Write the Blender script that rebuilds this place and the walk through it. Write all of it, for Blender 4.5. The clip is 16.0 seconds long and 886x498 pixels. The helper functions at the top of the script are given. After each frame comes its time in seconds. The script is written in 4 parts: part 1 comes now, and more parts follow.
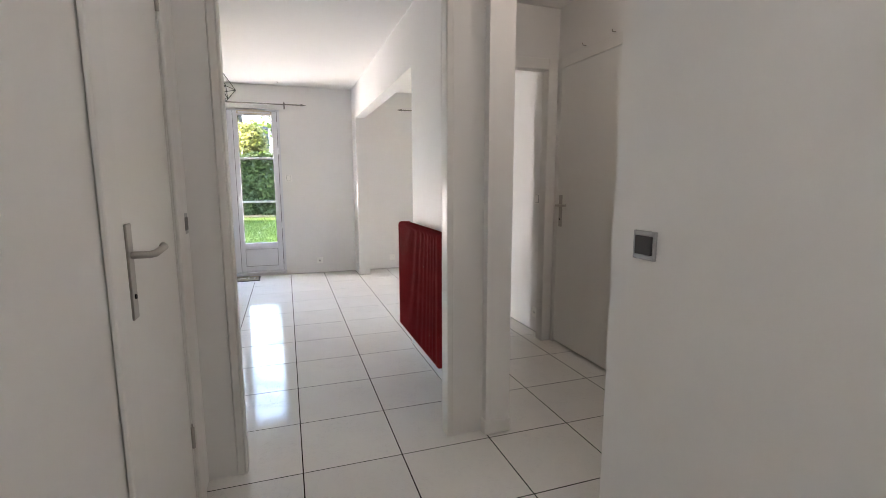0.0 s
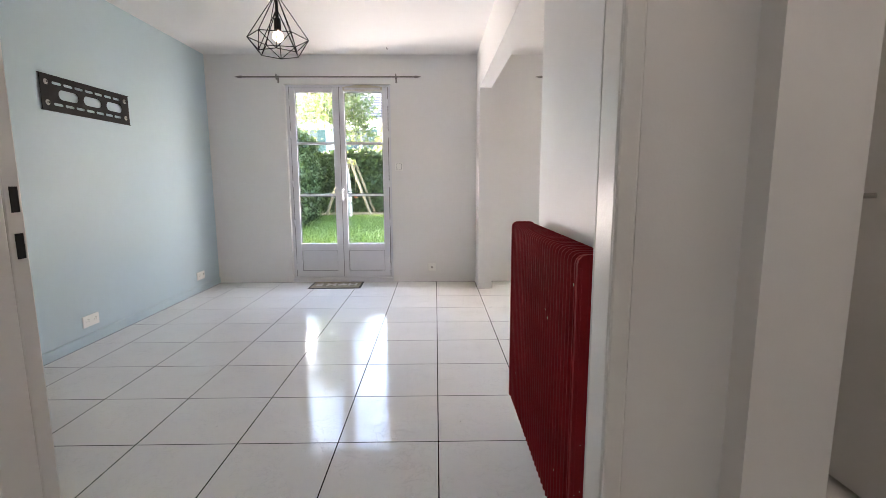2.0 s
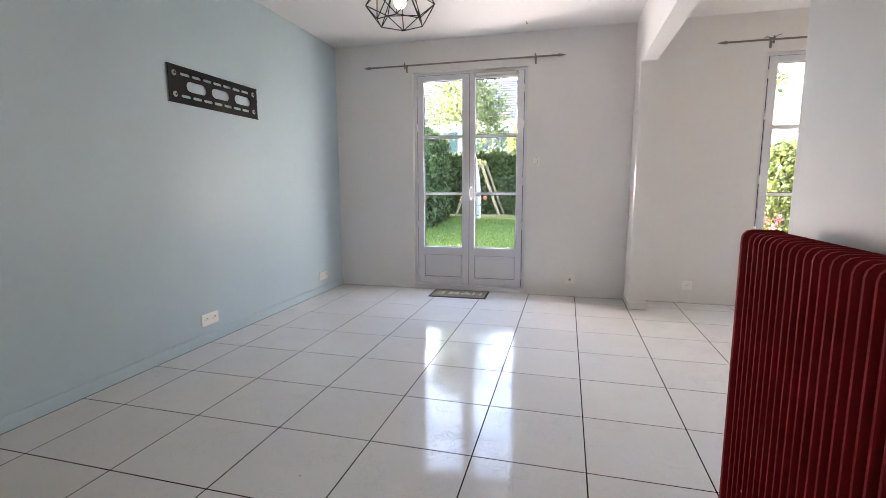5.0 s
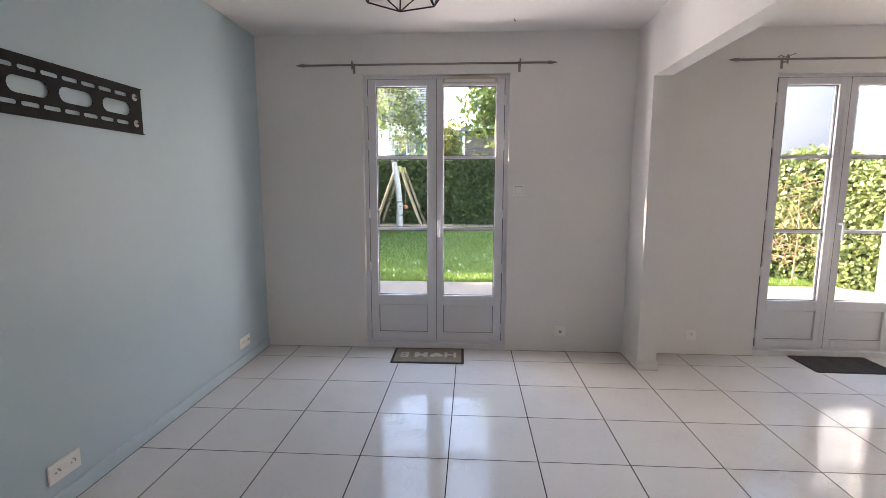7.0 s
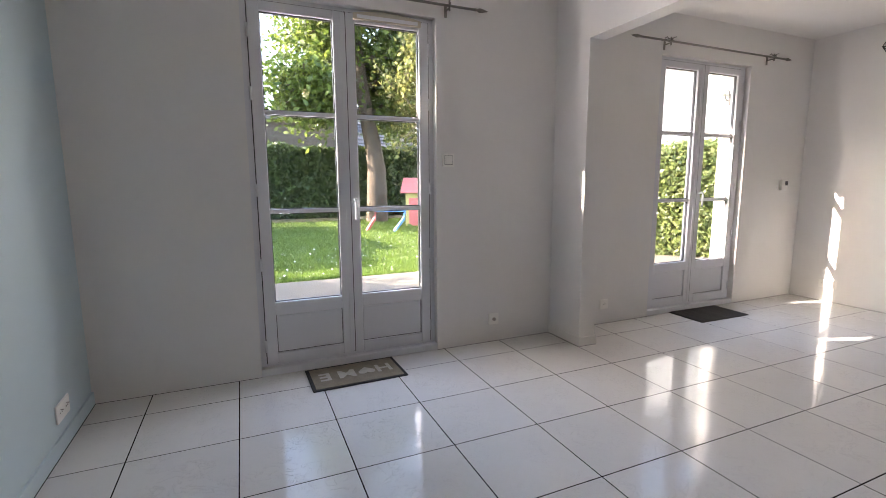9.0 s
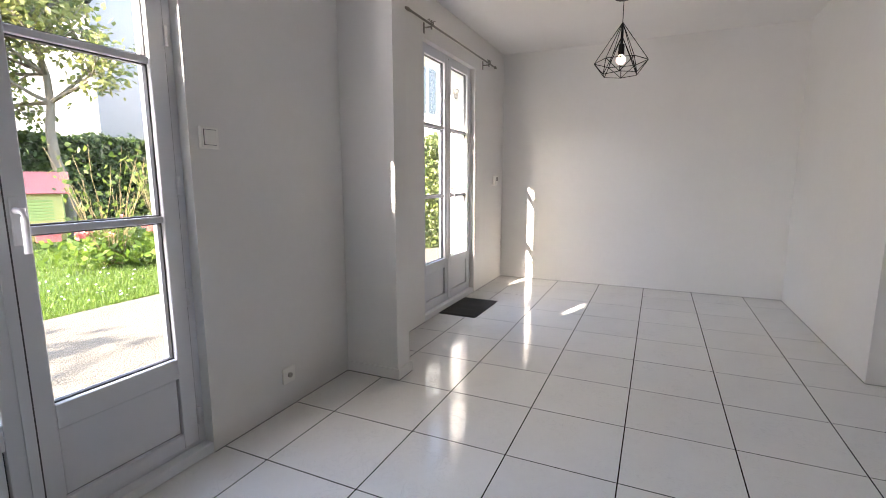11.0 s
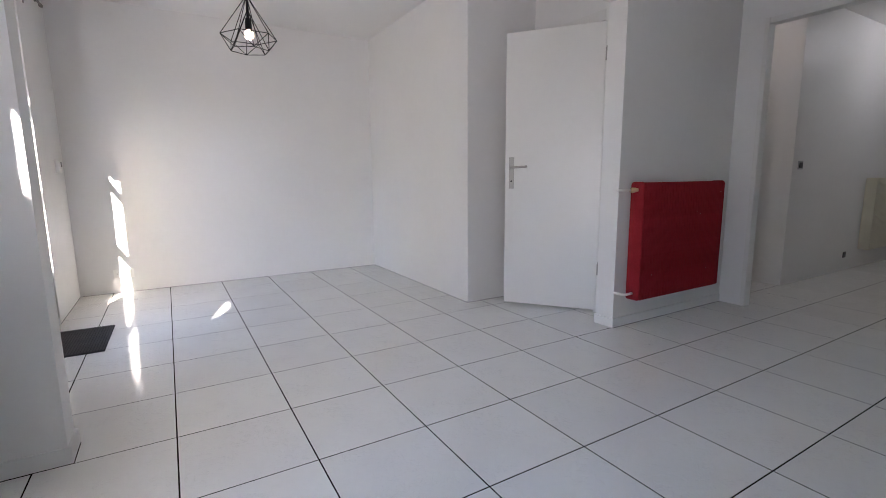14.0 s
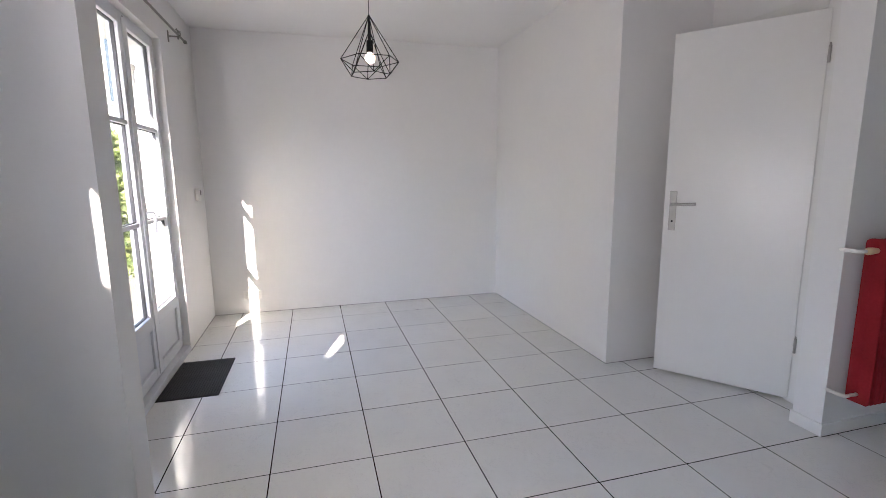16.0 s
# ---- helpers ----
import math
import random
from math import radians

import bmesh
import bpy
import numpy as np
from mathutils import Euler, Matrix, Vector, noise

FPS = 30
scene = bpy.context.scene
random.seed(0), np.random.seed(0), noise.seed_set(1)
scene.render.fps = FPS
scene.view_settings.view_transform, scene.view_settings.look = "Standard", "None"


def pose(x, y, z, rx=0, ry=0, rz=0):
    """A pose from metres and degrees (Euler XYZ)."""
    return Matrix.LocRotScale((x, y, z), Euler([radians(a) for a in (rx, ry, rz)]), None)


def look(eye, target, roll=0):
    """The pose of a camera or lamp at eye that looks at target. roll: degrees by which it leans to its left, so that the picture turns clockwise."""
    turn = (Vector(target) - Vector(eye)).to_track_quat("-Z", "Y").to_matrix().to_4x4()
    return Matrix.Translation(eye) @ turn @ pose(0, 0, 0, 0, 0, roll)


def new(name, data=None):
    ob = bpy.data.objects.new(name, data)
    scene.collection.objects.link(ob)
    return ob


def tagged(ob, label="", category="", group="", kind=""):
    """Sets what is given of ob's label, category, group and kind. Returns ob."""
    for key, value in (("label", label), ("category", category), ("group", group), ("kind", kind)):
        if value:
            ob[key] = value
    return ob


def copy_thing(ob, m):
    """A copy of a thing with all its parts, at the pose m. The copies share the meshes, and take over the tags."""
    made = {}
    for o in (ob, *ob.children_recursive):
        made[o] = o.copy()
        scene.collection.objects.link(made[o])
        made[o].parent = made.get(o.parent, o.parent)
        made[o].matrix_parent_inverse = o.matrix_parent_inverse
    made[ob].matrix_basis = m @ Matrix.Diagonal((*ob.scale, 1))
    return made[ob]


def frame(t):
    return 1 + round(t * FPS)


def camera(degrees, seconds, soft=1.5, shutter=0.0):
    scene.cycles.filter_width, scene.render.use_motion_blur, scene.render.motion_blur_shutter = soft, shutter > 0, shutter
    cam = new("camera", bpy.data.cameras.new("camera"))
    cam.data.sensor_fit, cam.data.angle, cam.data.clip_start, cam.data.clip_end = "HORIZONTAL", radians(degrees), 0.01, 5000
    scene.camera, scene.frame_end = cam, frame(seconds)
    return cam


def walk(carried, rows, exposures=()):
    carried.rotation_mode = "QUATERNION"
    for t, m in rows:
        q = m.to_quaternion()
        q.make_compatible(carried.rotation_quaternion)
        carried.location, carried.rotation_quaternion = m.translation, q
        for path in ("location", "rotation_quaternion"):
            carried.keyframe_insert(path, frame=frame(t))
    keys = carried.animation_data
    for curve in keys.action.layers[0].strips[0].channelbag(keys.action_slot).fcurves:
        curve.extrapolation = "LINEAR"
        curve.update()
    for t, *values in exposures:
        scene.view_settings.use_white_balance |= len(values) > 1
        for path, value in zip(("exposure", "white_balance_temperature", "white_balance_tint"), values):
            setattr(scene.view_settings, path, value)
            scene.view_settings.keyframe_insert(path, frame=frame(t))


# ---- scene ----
cam = camera(87.5, 16.0, soft=0.75)
PATH = [
    (0, (-0.032, 0.22, 1.221), (0.6, 2.096, 0.934), -0.1),
    (0.5, (0.112, 0.574, 1.204), (0.605, 2.49, 0.913), 0.2),
    (1, (0.222, 0.932, 1.167), (0.599, 2.874, 0.877), -0.0),
    (1.5, (0.298, 1.277, 1.129), (0.501, 3.245, 0.841), -0.2),
    (2, (0.406, 1.558, 1.102), (0.437, 3.538, 0.817), -0.2),
    (2.5, (0.43, 1.734, 1.024), (0.295, 3.709, 0.74), -0.2),
    (3, (0.448, 1.849, 0.963), (0.146, 3.806, 0.681), -0.3),
    (3.5, (0.466, 1.973, 0.945), (0.058, 3.911, 0.668), -0.2),
    (4, (0.5, 2.047, 0.959), (0.039, 3.973, 0.684), -0.1),
    (4.5, (0.463, 2.107, 0.978), (-0.04, 4.023, 0.704), -0.2),
    (4.7, (0.402, 2.128, 1.005), (-0.109, 4.042, 0.732), -0.2),
    (6.8, (-0.254, 2.956, 1.285), (-0.458, 4.928, 1.026), 0.2),
    (7, (-0.351, 3.056, 1.298), (-0.469, 5.035, 1.032), 0.1),
    (7.5, (-0.605, 3.211, 1.257), (-0.509, 5.191, 0.988), 0.1),
    (8, (-0.881, 3.367, 1.214), (-0.562, 5.323, 0.943), 0.1),
    (8.2, (-0.971, 3.462, 1.175), (-0.567, 5.402, 0.906), -0.1),
    (10.3, (-1.387, 4.624, 1.115), (0.093, 5.934, 0.809), -0.0),
    (10.5, (-1.382, 4.764, 1.112), (0.198, 5.953, 0.811), -0.2),
    (11, (-1.275, 5.062, 1.117), (0.521, 5.888, 0.814), -0.1),
    (11.5, (-1.2, 5.258, 1.122), (0.739, 5.652, 0.828), -0.2),
    (12, (-1.117, 5.437, 1.113), (0.856, 5.325, 0.805), -0.3),
    (12.5, (-1.099, 5.603, 1.062), (0.822, 5.142, 0.752), -0.4),
    (13, (-1.078, 5.764, 1.016), (0.736, 4.979, 0.71), -0.3),
    (13.5, (-1.072, 5.852, 0.983), (0.66, 4.901, 0.676), -0.4),
    (14, (-1.111, 5.942, 0.986), (0.591, 4.937, 0.678), -0.5),
    (14.5, (-1.144, 5.985, 1.013), (0.56, 4.984, 0.705), -0.5),
    (15, (-1.112, 5.911, 1.059), (0.632, 4.982, 0.749), -0.4),
    (15.5, (-0.941, 5.794, 1.149), (0.886, 5.042, 0.842), -0.4),
    (16, (-0.625, 5.756, 1.239), (1.277, 5.227, 0.917), -0.5),
]
EXPOSURE = [(0.0, 5.13, 7000, 15), (1.0, 5.05, 7050, 15), (1.5, 5.03, 7050, 16), (2.0, 4.98, 7050, 17), (3.0, 4.98, 7050, 19), (4.7, 4.86, 6950, 18), (7.0, 4.2, 7050, 20), (8.0, 4.02, 7050, 20), (10.5, 3.97, 6800, 16), (11.5, 3.97, 6700, 16), (12.5, 4.05, 6400, 17), (14.0, 4.12, 6350, 17), (16.0, 4.08, 6350, 17)]
walk(cam, [(t, look(eye, target, roll)) for t, eye, target, roll in PATH], EXPOSURE)

# ---- light ----
SUN_TO = Vector((-0.945 * 0.883, 0.327 * 0.883, 0.4695))
world = bpy.data.worlds.new("sky_world")
scene.world = world
world.use_nodes = True
wn = world.node_tree.nodes
sky = wn.new("ShaderNodeTexSky")
sky.sky_type, sky.sun_disc = "NISHITA", False
sky.sun_elevation, sky.sun_rotation = radians(28.0), radians(-71.3)
sky.air_density, sky.dust_density = 1.0, 1.5
wn["Background"].inputs["Strength"].default_value = 0.15
world.node_tree.links.new(sky.outputs["Color"], wn["Background"].inputs["Color"])
sun = new("sun", bpy.data.lights.new("sun", "SUN"))
sun.data.energy, sun.data.angle, sun.data.color = 2.6, radians(0.5), (1.0, 0.93, 0.82)
sun.rotation_euler = SUN_TO.to_track_quat("Z", "Y").to_euler()


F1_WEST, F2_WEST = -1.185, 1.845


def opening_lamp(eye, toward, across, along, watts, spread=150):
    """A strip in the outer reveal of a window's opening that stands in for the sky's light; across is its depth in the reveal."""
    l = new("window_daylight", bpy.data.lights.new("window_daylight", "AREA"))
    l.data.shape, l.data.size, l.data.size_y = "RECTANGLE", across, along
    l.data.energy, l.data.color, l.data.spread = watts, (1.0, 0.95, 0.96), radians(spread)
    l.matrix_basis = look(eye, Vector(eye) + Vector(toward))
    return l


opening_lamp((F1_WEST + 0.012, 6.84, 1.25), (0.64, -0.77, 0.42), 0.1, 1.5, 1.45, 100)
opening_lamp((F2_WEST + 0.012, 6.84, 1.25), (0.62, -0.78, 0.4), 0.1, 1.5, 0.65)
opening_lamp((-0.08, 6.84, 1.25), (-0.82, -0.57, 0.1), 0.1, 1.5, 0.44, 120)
# Fill lamp added out of view to brighten the hall; no source known there.
hall_fill = new("hall_fill_light", bpy.data.lights.new("hall_fill_light", "POINT"))
hall_fill.location, hall_fill.data.energy = (0.22, -0.1, 2.30), 0.56
hall_fill.data.color, hall_fill.data.shadow_soft_size = (0.88, 0.94, 1.0), 0.05
corridor_light = new("corridor_bulb_light", bpy.data.lights.new("corridor_bulb_light", "POINT"))
corridor_light.location, corridor_light.data.energy = (1.45, 1.75, 2.30), 0.28
corridor_light.data.color, corridor_light.data.shadow_soft_size = (0.98, 0.95, 0.95), 0.05


# ---- materials ----
def mat(name, color, rough=0.5, metal=0.0, vary=0.06, scale=6.0, bump=0.0, bump_scale=120.0, random_tone=0.0, coat=0.0, spec=0.5):
    """Principled paint with tone variation at two scales and fine relief."""
    m = bpy.data.materials.new(name)
    m.use_nodes = True
    nt = m.node_tree
    nd, ln = nt.nodes, nt.links
    b = nd["Principled BSDF"]
    b.inputs["Roughness"].default_value = rough
    b.inputs["Metallic"].default_value = metal
    b.inputs["Coat Weight"].default_value = coat
    b.inputs["Specular IOR Level"].default_value = spec
    tc = nd.new("ShaderNodeTexCoord")
    n1 = nd.new("ShaderNodeTexNoise")
    n1.inputs["Scale"].default_value, n1.inputs["Detail"].default_value = scale, 6
    n2 = nd.new("ShaderNodeTexNoise")
    n2.inputs["Scale"].default_value, n2.inputs["Detail"].default_value = scale * 14, 4
    ln.new(tc.outputs["Object"], n1.inputs["Vector"])
    ln.new(tc.outputs["Object"], n2.inputs["Vector"])
    add = nd.new("ShaderNodeMath")
    add.operation = "MULTIPLY_ADD"
    add.inputs[1].default_value = 0.4
    ln.new(n2.outputs["Fac"], add.inputs[0])
    ln.new(n1.outputs["Fac"], add.inputs[2])
    ramp = nd.new("ShaderNodeMapRange")
    ramp.inputs["From Min"].default_value, ramp.inputs["From Max"].default_value = 0.4, 1.0
    ramp.inputs["To Min"].default_value, ramp.inputs["To Max"].default_value = 1.0 - vary, 1.0 + vary
    ln.new(add.outputs[0], ramp.inputs["Value"])
    mix = nd.new("ShaderNodeVectorMath")
    mix.operation = "SCALE"
    mix.inputs[0].default_value = color
    out = ramp.outputs[0]
    if random_tone:
        info = nd.new("ShaderNodeObjectInfo")
        r2 = nd.new("ShaderNodeMapRange")
        r2.inputs["To Min"].default_value, r2.inputs["To Max"].default_value = 1 - random_tone, 1 + random_tone
        ln.new(info.outputs["Random"], r2.inputs["Value"])
        mul = nd.new("ShaderNodeMath")
        mul.operation = "MULTIPLY"
        ln.new(out, mul.inputs[0])
        ln.new(r2.outputs[0], mul.inputs[1])
        out = mul.outputs[0]
    ln.new(out, mix.inputs["Scale"])
    ln.new(mix.outputs[0], b.inputs["Base Color"])
    if bump:
        n3 = nd.new("ShaderNodeTexNoise")
        n3.inputs["Scale"].default_value, n3.inputs["Detail"].default_value = bump_scale, 3
        ln.new(tc.outputs["Object"], n3.inputs["Vector"])
        bp = nd.new("ShaderNodeBump")
        bp.inputs["Strength"].default_value, bp.inputs["Distance"].default_value = bump, 0.004
        ln.new(n3.outputs["Fac"], bp.inputs["Height"])
        ln.new(bp.outputs[0], b.inputs["Normal"])
    return m


def tile_material():
    """Glazed white tile with a faint veined relief that breaks up its reflections."""
    m = mat("glazed_tile", (0.74, 0.73, 0.70), rough=0.16, vary=0.04, scale=3.0, random_tone=0.02, spec=0.24)
    nt = m.node_tree
    nd, ln = nt.nodes, nt.links
    b = nd["Principled BSDF"]
    tc = nd.new("ShaderNodeNewGeometry")
    warp = nd.new("ShaderNodeTexNoise")
    warp.inputs["Scale"].default_value, warp.inputs["Detail"].default_value, warp.inputs["Distortion"].default_value = 12, 6, 1.8
    ln.new(tc.outputs["Position"], warp.inputs["Vector"])
    vein = nd.new("ShaderNodeMath")
    vein.operation = "PINGPONG"
    vein.inputs[1].default_value = 0.09
    ln.new(warp.outputs["Fac"], vein.inputs[0])
    fine = nd.new("ShaderNodeTexNoise")
    fine.inputs["Scale"].default_value, fine.inputs["Detail"].default_value = 30, 2
    ln.new(tc.outputs["Position"], fine.inputs["Vector"])
    line = nd.new("ShaderNodeMapRange")
    line.inputs["From Max"].default_value = 0.016
    ln.new(vein.outputs[0], line.inputs["Value"])
    patch = nd.new("ShaderNodeTexNoise")
    patch.inputs["Scale"].default_value, patch.inputs["Detail"].default_value = 5, 3
    ln.new(tc.outputs["Position"], patch.inputs["Vector"])
    keep = nd.new("ShaderNodeMapRange")
    keep.inputs["From Min"].default_value, keep.inputs["From Max"].default_value = 0.42, 0.55
    ln.new(patch.outputs["Fac"], keep.inputs["Value"])
    cut = nd.new("ShaderNodeMath")
    cut.operation = "MAXIMUM"
    ln.new(line.outputs[0], cut.inputs[0])
    ln.new(keep.outputs[0], cut.inputs[1])
    wave = nd.new("ShaderNodeMath")
    wave.operation = "MULTIPLY_ADD"
    wave.inputs[1].default_value = 0.35
    ln.new(fine.outputs["Fac"], wave.inputs[0])
    ln.new(cut.outputs[0], wave.inputs[2])
    bp = nd.new("ShaderNodeBump")
    bp.inputs["Strength"].default_value, bp.inputs["Distance"].default_value = 0.8, 0.0014
    ln.new(wave.outputs[0], bp.inputs["Height"])
    ln.new(bp.outputs[0], b.inputs["Normal"])
    speck = nd.new("ShaderNodeTexVoronoi")
    speck.inputs["Scale"].default_value = 2.6
    ln.new(tc.outputs["Position"], speck.inputs["Vector"])
    clean = nd.new("ShaderNodeMapRange")
    clean.inputs["From Min"].default_value, clean.inputs["From Max"].default_value = 0.008, 0.012
    clean.inputs["To Min"].default_value = 0.25
    ln.new(speck.outputs["Distance"], clean.inputs["Value"])
    dirt = nd.new("ShaderNodeVectorMath")
    dirt.operation = "SCALE"
    ln.new(b.inputs["Base Color"].links[0].from_socket, dirt.inputs[0])
    ln.new(clean.outputs[0], dirt.inputs["Scale"])
    ln.new(dirt.outputs[0], b.inputs["Base Color"])
    rr = nd.new("ShaderNodeMapRange")
    rr.inputs["From Max"].default_value = 0.09
    rr.inputs["To Min"].default_value, rr.inputs["To Max"].default_value = 0.11, 0.075
    ln.new(vein.outputs[0], rr.inputs["Value"])
    ln.new(rr.outputs[0], b.inputs["Roughness"])
    return m


def leaf_material(name, c1, c2, translucent=0.35):
    """Leaves whose tone changes from leaf to leaf, letting some light through."""
    m = bpy.data.materials.new(name)
    m.use_nodes = True
    nd, ln = m.node_tree.nodes, m.node_tree.links
    b = nd["Principled BSDF"]
    b.inputs["Roughness"].default_value = 0.5
    geo = nd.new("ShaderNodeNewGeometry")
    ramp = nd.new("ShaderNodeValToRGB")
    ramp.color_ramp.elements[0].color = (*c1, 1)
    ramp.color_ramp.elements[1].color = (*c2, 1)
    ln.new(geo.outputs["Random Per Island"], ramp.inputs["Fac"])
    ln.new(ramp.outputs["Color"], b.inputs["Base Color"])
    tr = nd.new("ShaderNodeBsdfTranslucent")
    ln.new(ramp.outputs["Color"], tr.inputs["Color"])
    mx = nd.new("ShaderNodeMixShader")
    mx.inputs["Fac"].default_value = translucent
    ln.new(b.outputs[0], mx.inputs[1])
    ln.new(tr.outputs[0], mx.inputs[2])
    ln.new(mx.outputs[0], nd["Material Output"].inputs["Surface"])
    return m


def glow(name, color, strength):
    m = bpy.data.materials.new(name)
    m.use_nodes = True
    b = m.node_tree.nodes["Principled BSDF"]
    b.inputs["Base Color"].default_value = (*color, 1)
    b.inputs["Emission Color"].default_value = (*color, 1)
    b.inputs["Emission Strength"].default_value = strength
    return m


def glass_material():
    m = bpy.data.materials.new("window_glass")
    m.use_nodes = True
    nd, ln = m.node_tree.nodes, m.node_tree.links
    tr = nd.new("ShaderNodeBsdfTransparent")
    tr.inputs["Color"].default_value = (0.975, 0.985, 0.98, 1)
    gl = nd.new("ShaderNodeBsdfGlossy")
    gl.inputs["Roughness"].default_value = 0.02
    lw = nd.new("ShaderNodeLayerWeight")
    pw = nd.new("ShaderNodeMath")
    pw.operation = "POWER"
    pw.inputs[1].default_value = 5.0
    sc = nd.new("ShaderNodeMath")
    sc.operation = "MULTIPLY_ADD"
    sc.inputs[1].default_value, sc.inputs[2].default_value = 0.55, 0.025
    mx = nd.new("ShaderNodeMixShader")
    ln.new(lw.outputs["Facing"], pw.inputs[0])
    ln.new(pw.outputs[0], sc.inputs[0])
    ln.new(sc.outputs[0], mx.inputs["Fac"])
    ln.new(tr.outputs[0], mx.inputs[1])
    ln.new(gl.outputs[0], mx.inputs[2])
    ln.new(mx.outputs[0], nd["Material Output"].inputs["Surface"])
    return m


def birch_material():
    """White bark with dark cross marks."""
    m = mat("white_birch_bark", (0.42, 0.385, 0.33), rough=0.85, vary=0.2, scale=6, bump=0.5, bump_scale=30)
    nd, ln = m.node_tree.nodes, m.node_tree.links
    b = nd["Principled BSDF"]
    tc = nd.new("ShaderNodeTexCoord")
    mp = nd.new("ShaderNodeMapping")
    mp.inputs["Scale"].default_value = (2.5, 2.5, 9)
    ns = nd.new("ShaderNodeTexNoise")
    ns.inputs["Scale"].default_value, ns.inputs["Detail"].default_value = 1.6, 4
    rp = nd.new("ShaderNodeValToRGB")
    rp.color_ramp.elements[0].position, rp.color_ramp.elements[1].position = 0.36, 0.42
    rp.color_ramp.elements[0].color = (0.12, 0.10, 0.09, 1)
    mx = nd.new("ShaderNodeVectorMath")
    mx.operation = "MULTIPLY"
    ln.new(tc.outputs["Object"], mp.inputs["Vector"])
    ln.new(mp.outputs[0], ns.inputs["Vector"])
    ln.new(ns.outputs["Fac"], rp.inputs["Fac"])
    ln.new(b.inputs["Base Color"].links[0].from_socket, mx.inputs[0])
    ln.new(rp.outputs["Color"], mx.inputs[1])
    ln.new(mx.outputs[0], b.inputs["Base Color"])
    return m


def gravel_material():
    """Exposed-aggregate concrete: pale binder with dark and light pebbles."""
    m = mat("washed_gravel_concrete", (0.125, 0.105, 0.077), rough=0.92, vary=0.22, scale=2.2)
    nd, ln = m.node_tree.nodes, m.node_tree.links
    b = nd["Principled BSDF"]
    tc = nd.new("ShaderNodeTexCoord")
    vo = nd.new("ShaderNodeTexVoronoi")
    vo.inputs["Scale"].default_value = 75
    ln.new(tc.outputs["Object"], vo.inputs["Vector"])
    sep = nd.new("ShaderNodeSeparateColor")
    ln.new(vo.outputs["Color"], sep.inputs[0])
    mr = nd.new("ShaderNodeMapRange")
    mr.inputs["To Min"].default_value, mr.inputs["To Max"].default_value = 0.55, 1.35
    ln.new(sep.outputs[0], mr.inputs["Value"])
    mx = nd.new("ShaderNodeVectorMath")
    mx.operation = "SCALE"
    ln.new(b.inputs["Base Color"].links[0].from_socket, mx.inputs[0])
    ln.new(mr.outputs[0], mx.inputs["Scale"])
    ln.new(mx.outputs[0], b.inputs["Base Color"])
    bp = nd.new("ShaderNodeBump")
    bp.inputs["Strength"].default_value, bp.inputs["Distance"].default_value = 0.7, 0.006
    bp.invert = True
    ln.new(vo.outputs["Distance"], bp.inputs["Height"])
    ln.new(bp.outputs[0], b.inputs["Normal"])
    return m


WHITE = mat("white_wall_paint", (0.80, 0.79, 0.77), rough=0.45, vary=0.025, scale=1.5, bump=0.045, bump_scale=220)
CEIL = mat("white_ceiling_paint", (0.82, 0.81, 0.79), rough=0.7, vary=0.02, scale=1.0, bump=0.08, bump_scale=250)
BLUE = mat("pale_blue_wall_paint", (0.485, 0.605, 0.645), rough=0.36, vary=0.03, scale=1.2, bump=0.15, bump_scale=200)
GLOSS = mat("white_gloss_door_paint", (0.78, 0.77, 0.74), rough=0.3, vary=0.02, scale=2.0, bump=0.05, bump_scale=160)
OLDWHITE = mat("aged_white_door_paint", (0.77, 0.76, 0.73), rough=0.35, vary=0.03, scale=2.0, bump=0.05, bump_scale=160)
PVC = mat("white_pvc", (0.73, 0.74, 0.77), rough=0.5, vary=0.015, scale=3.0)
# For the pane gaskets, and for strips that paint shade into narrow gaps.
GASKET_GAP = mat("grey_gasket_and_gap_shade", (0.07, 0.07, 0.075), rough=0.6)
PLASTIC = mat("white_plastic", (0.88, 0.87, 0.83), rough=0.3, vary=0.01)
DARKPL = mat("dark_rocker_plastic", (0.035, 0.03, 0.03), rough=0.3, vary=0.05)
SILVER = mat("silver_plastic_frame", (0.42, 0.42, 0.42), rough=0.35, metal=0.4, vary=0.03)
STEEL = mat("brushed_steel", (0.45, 0.43, 0.40), rough=0.32, metal=1.0, vary=0.08, scale=20)
RODM = mat("dull_pewter_rod", (0.26, 0.25, 0.23), rough=0.4, metal=0.9, vary=0.1, scale=15)
BLACK = mat("black_powder_coat", (0.010, 0.010, 0.011), rough=0.55, vary=0.1, scale=20, spec=0.25)
RED = mat("dark_red_radiator_paint", (0.30, 0.022, 0.028), rough=0.62, vary=0.26, scale=7, bump=0.16, bump_scale=45, spec=0.06)
CREAM = mat("cream_radiator_paint", (0.72, 0.68, 0.55), rough=0.4, vary=0.03)
VALVE = mat("yellowed_valve_plastic", (0.68, 0.55, 0.33), rough=0.4, vary=0.05)
GROUT = mat("dark_tile_joint", (0.012, 0.010, 0.008), rough=1.0, vary=0.3, scale=12, spec=0.0)
TILE = tile_material()
GLASS = glass_material()
MATBEIGE = mat("beige_mat_weave", (0.25, 0.215, 0.155), rough=0.95, vary=0.25, scale=12, bump=0.6, bump_scale=500)
MATDARK = mat("dark_mat_border", (0.03, 0.028, 0.026), rough=0.9, vary=0.2, bump=0.4, bump_scale=400)
MATLETTER = mat("pale_mat_lettering", (0.52, 0.49, 0.42), rough=0.95, vary=0.15, scale=20, bump=0.4, bump_scale=400)
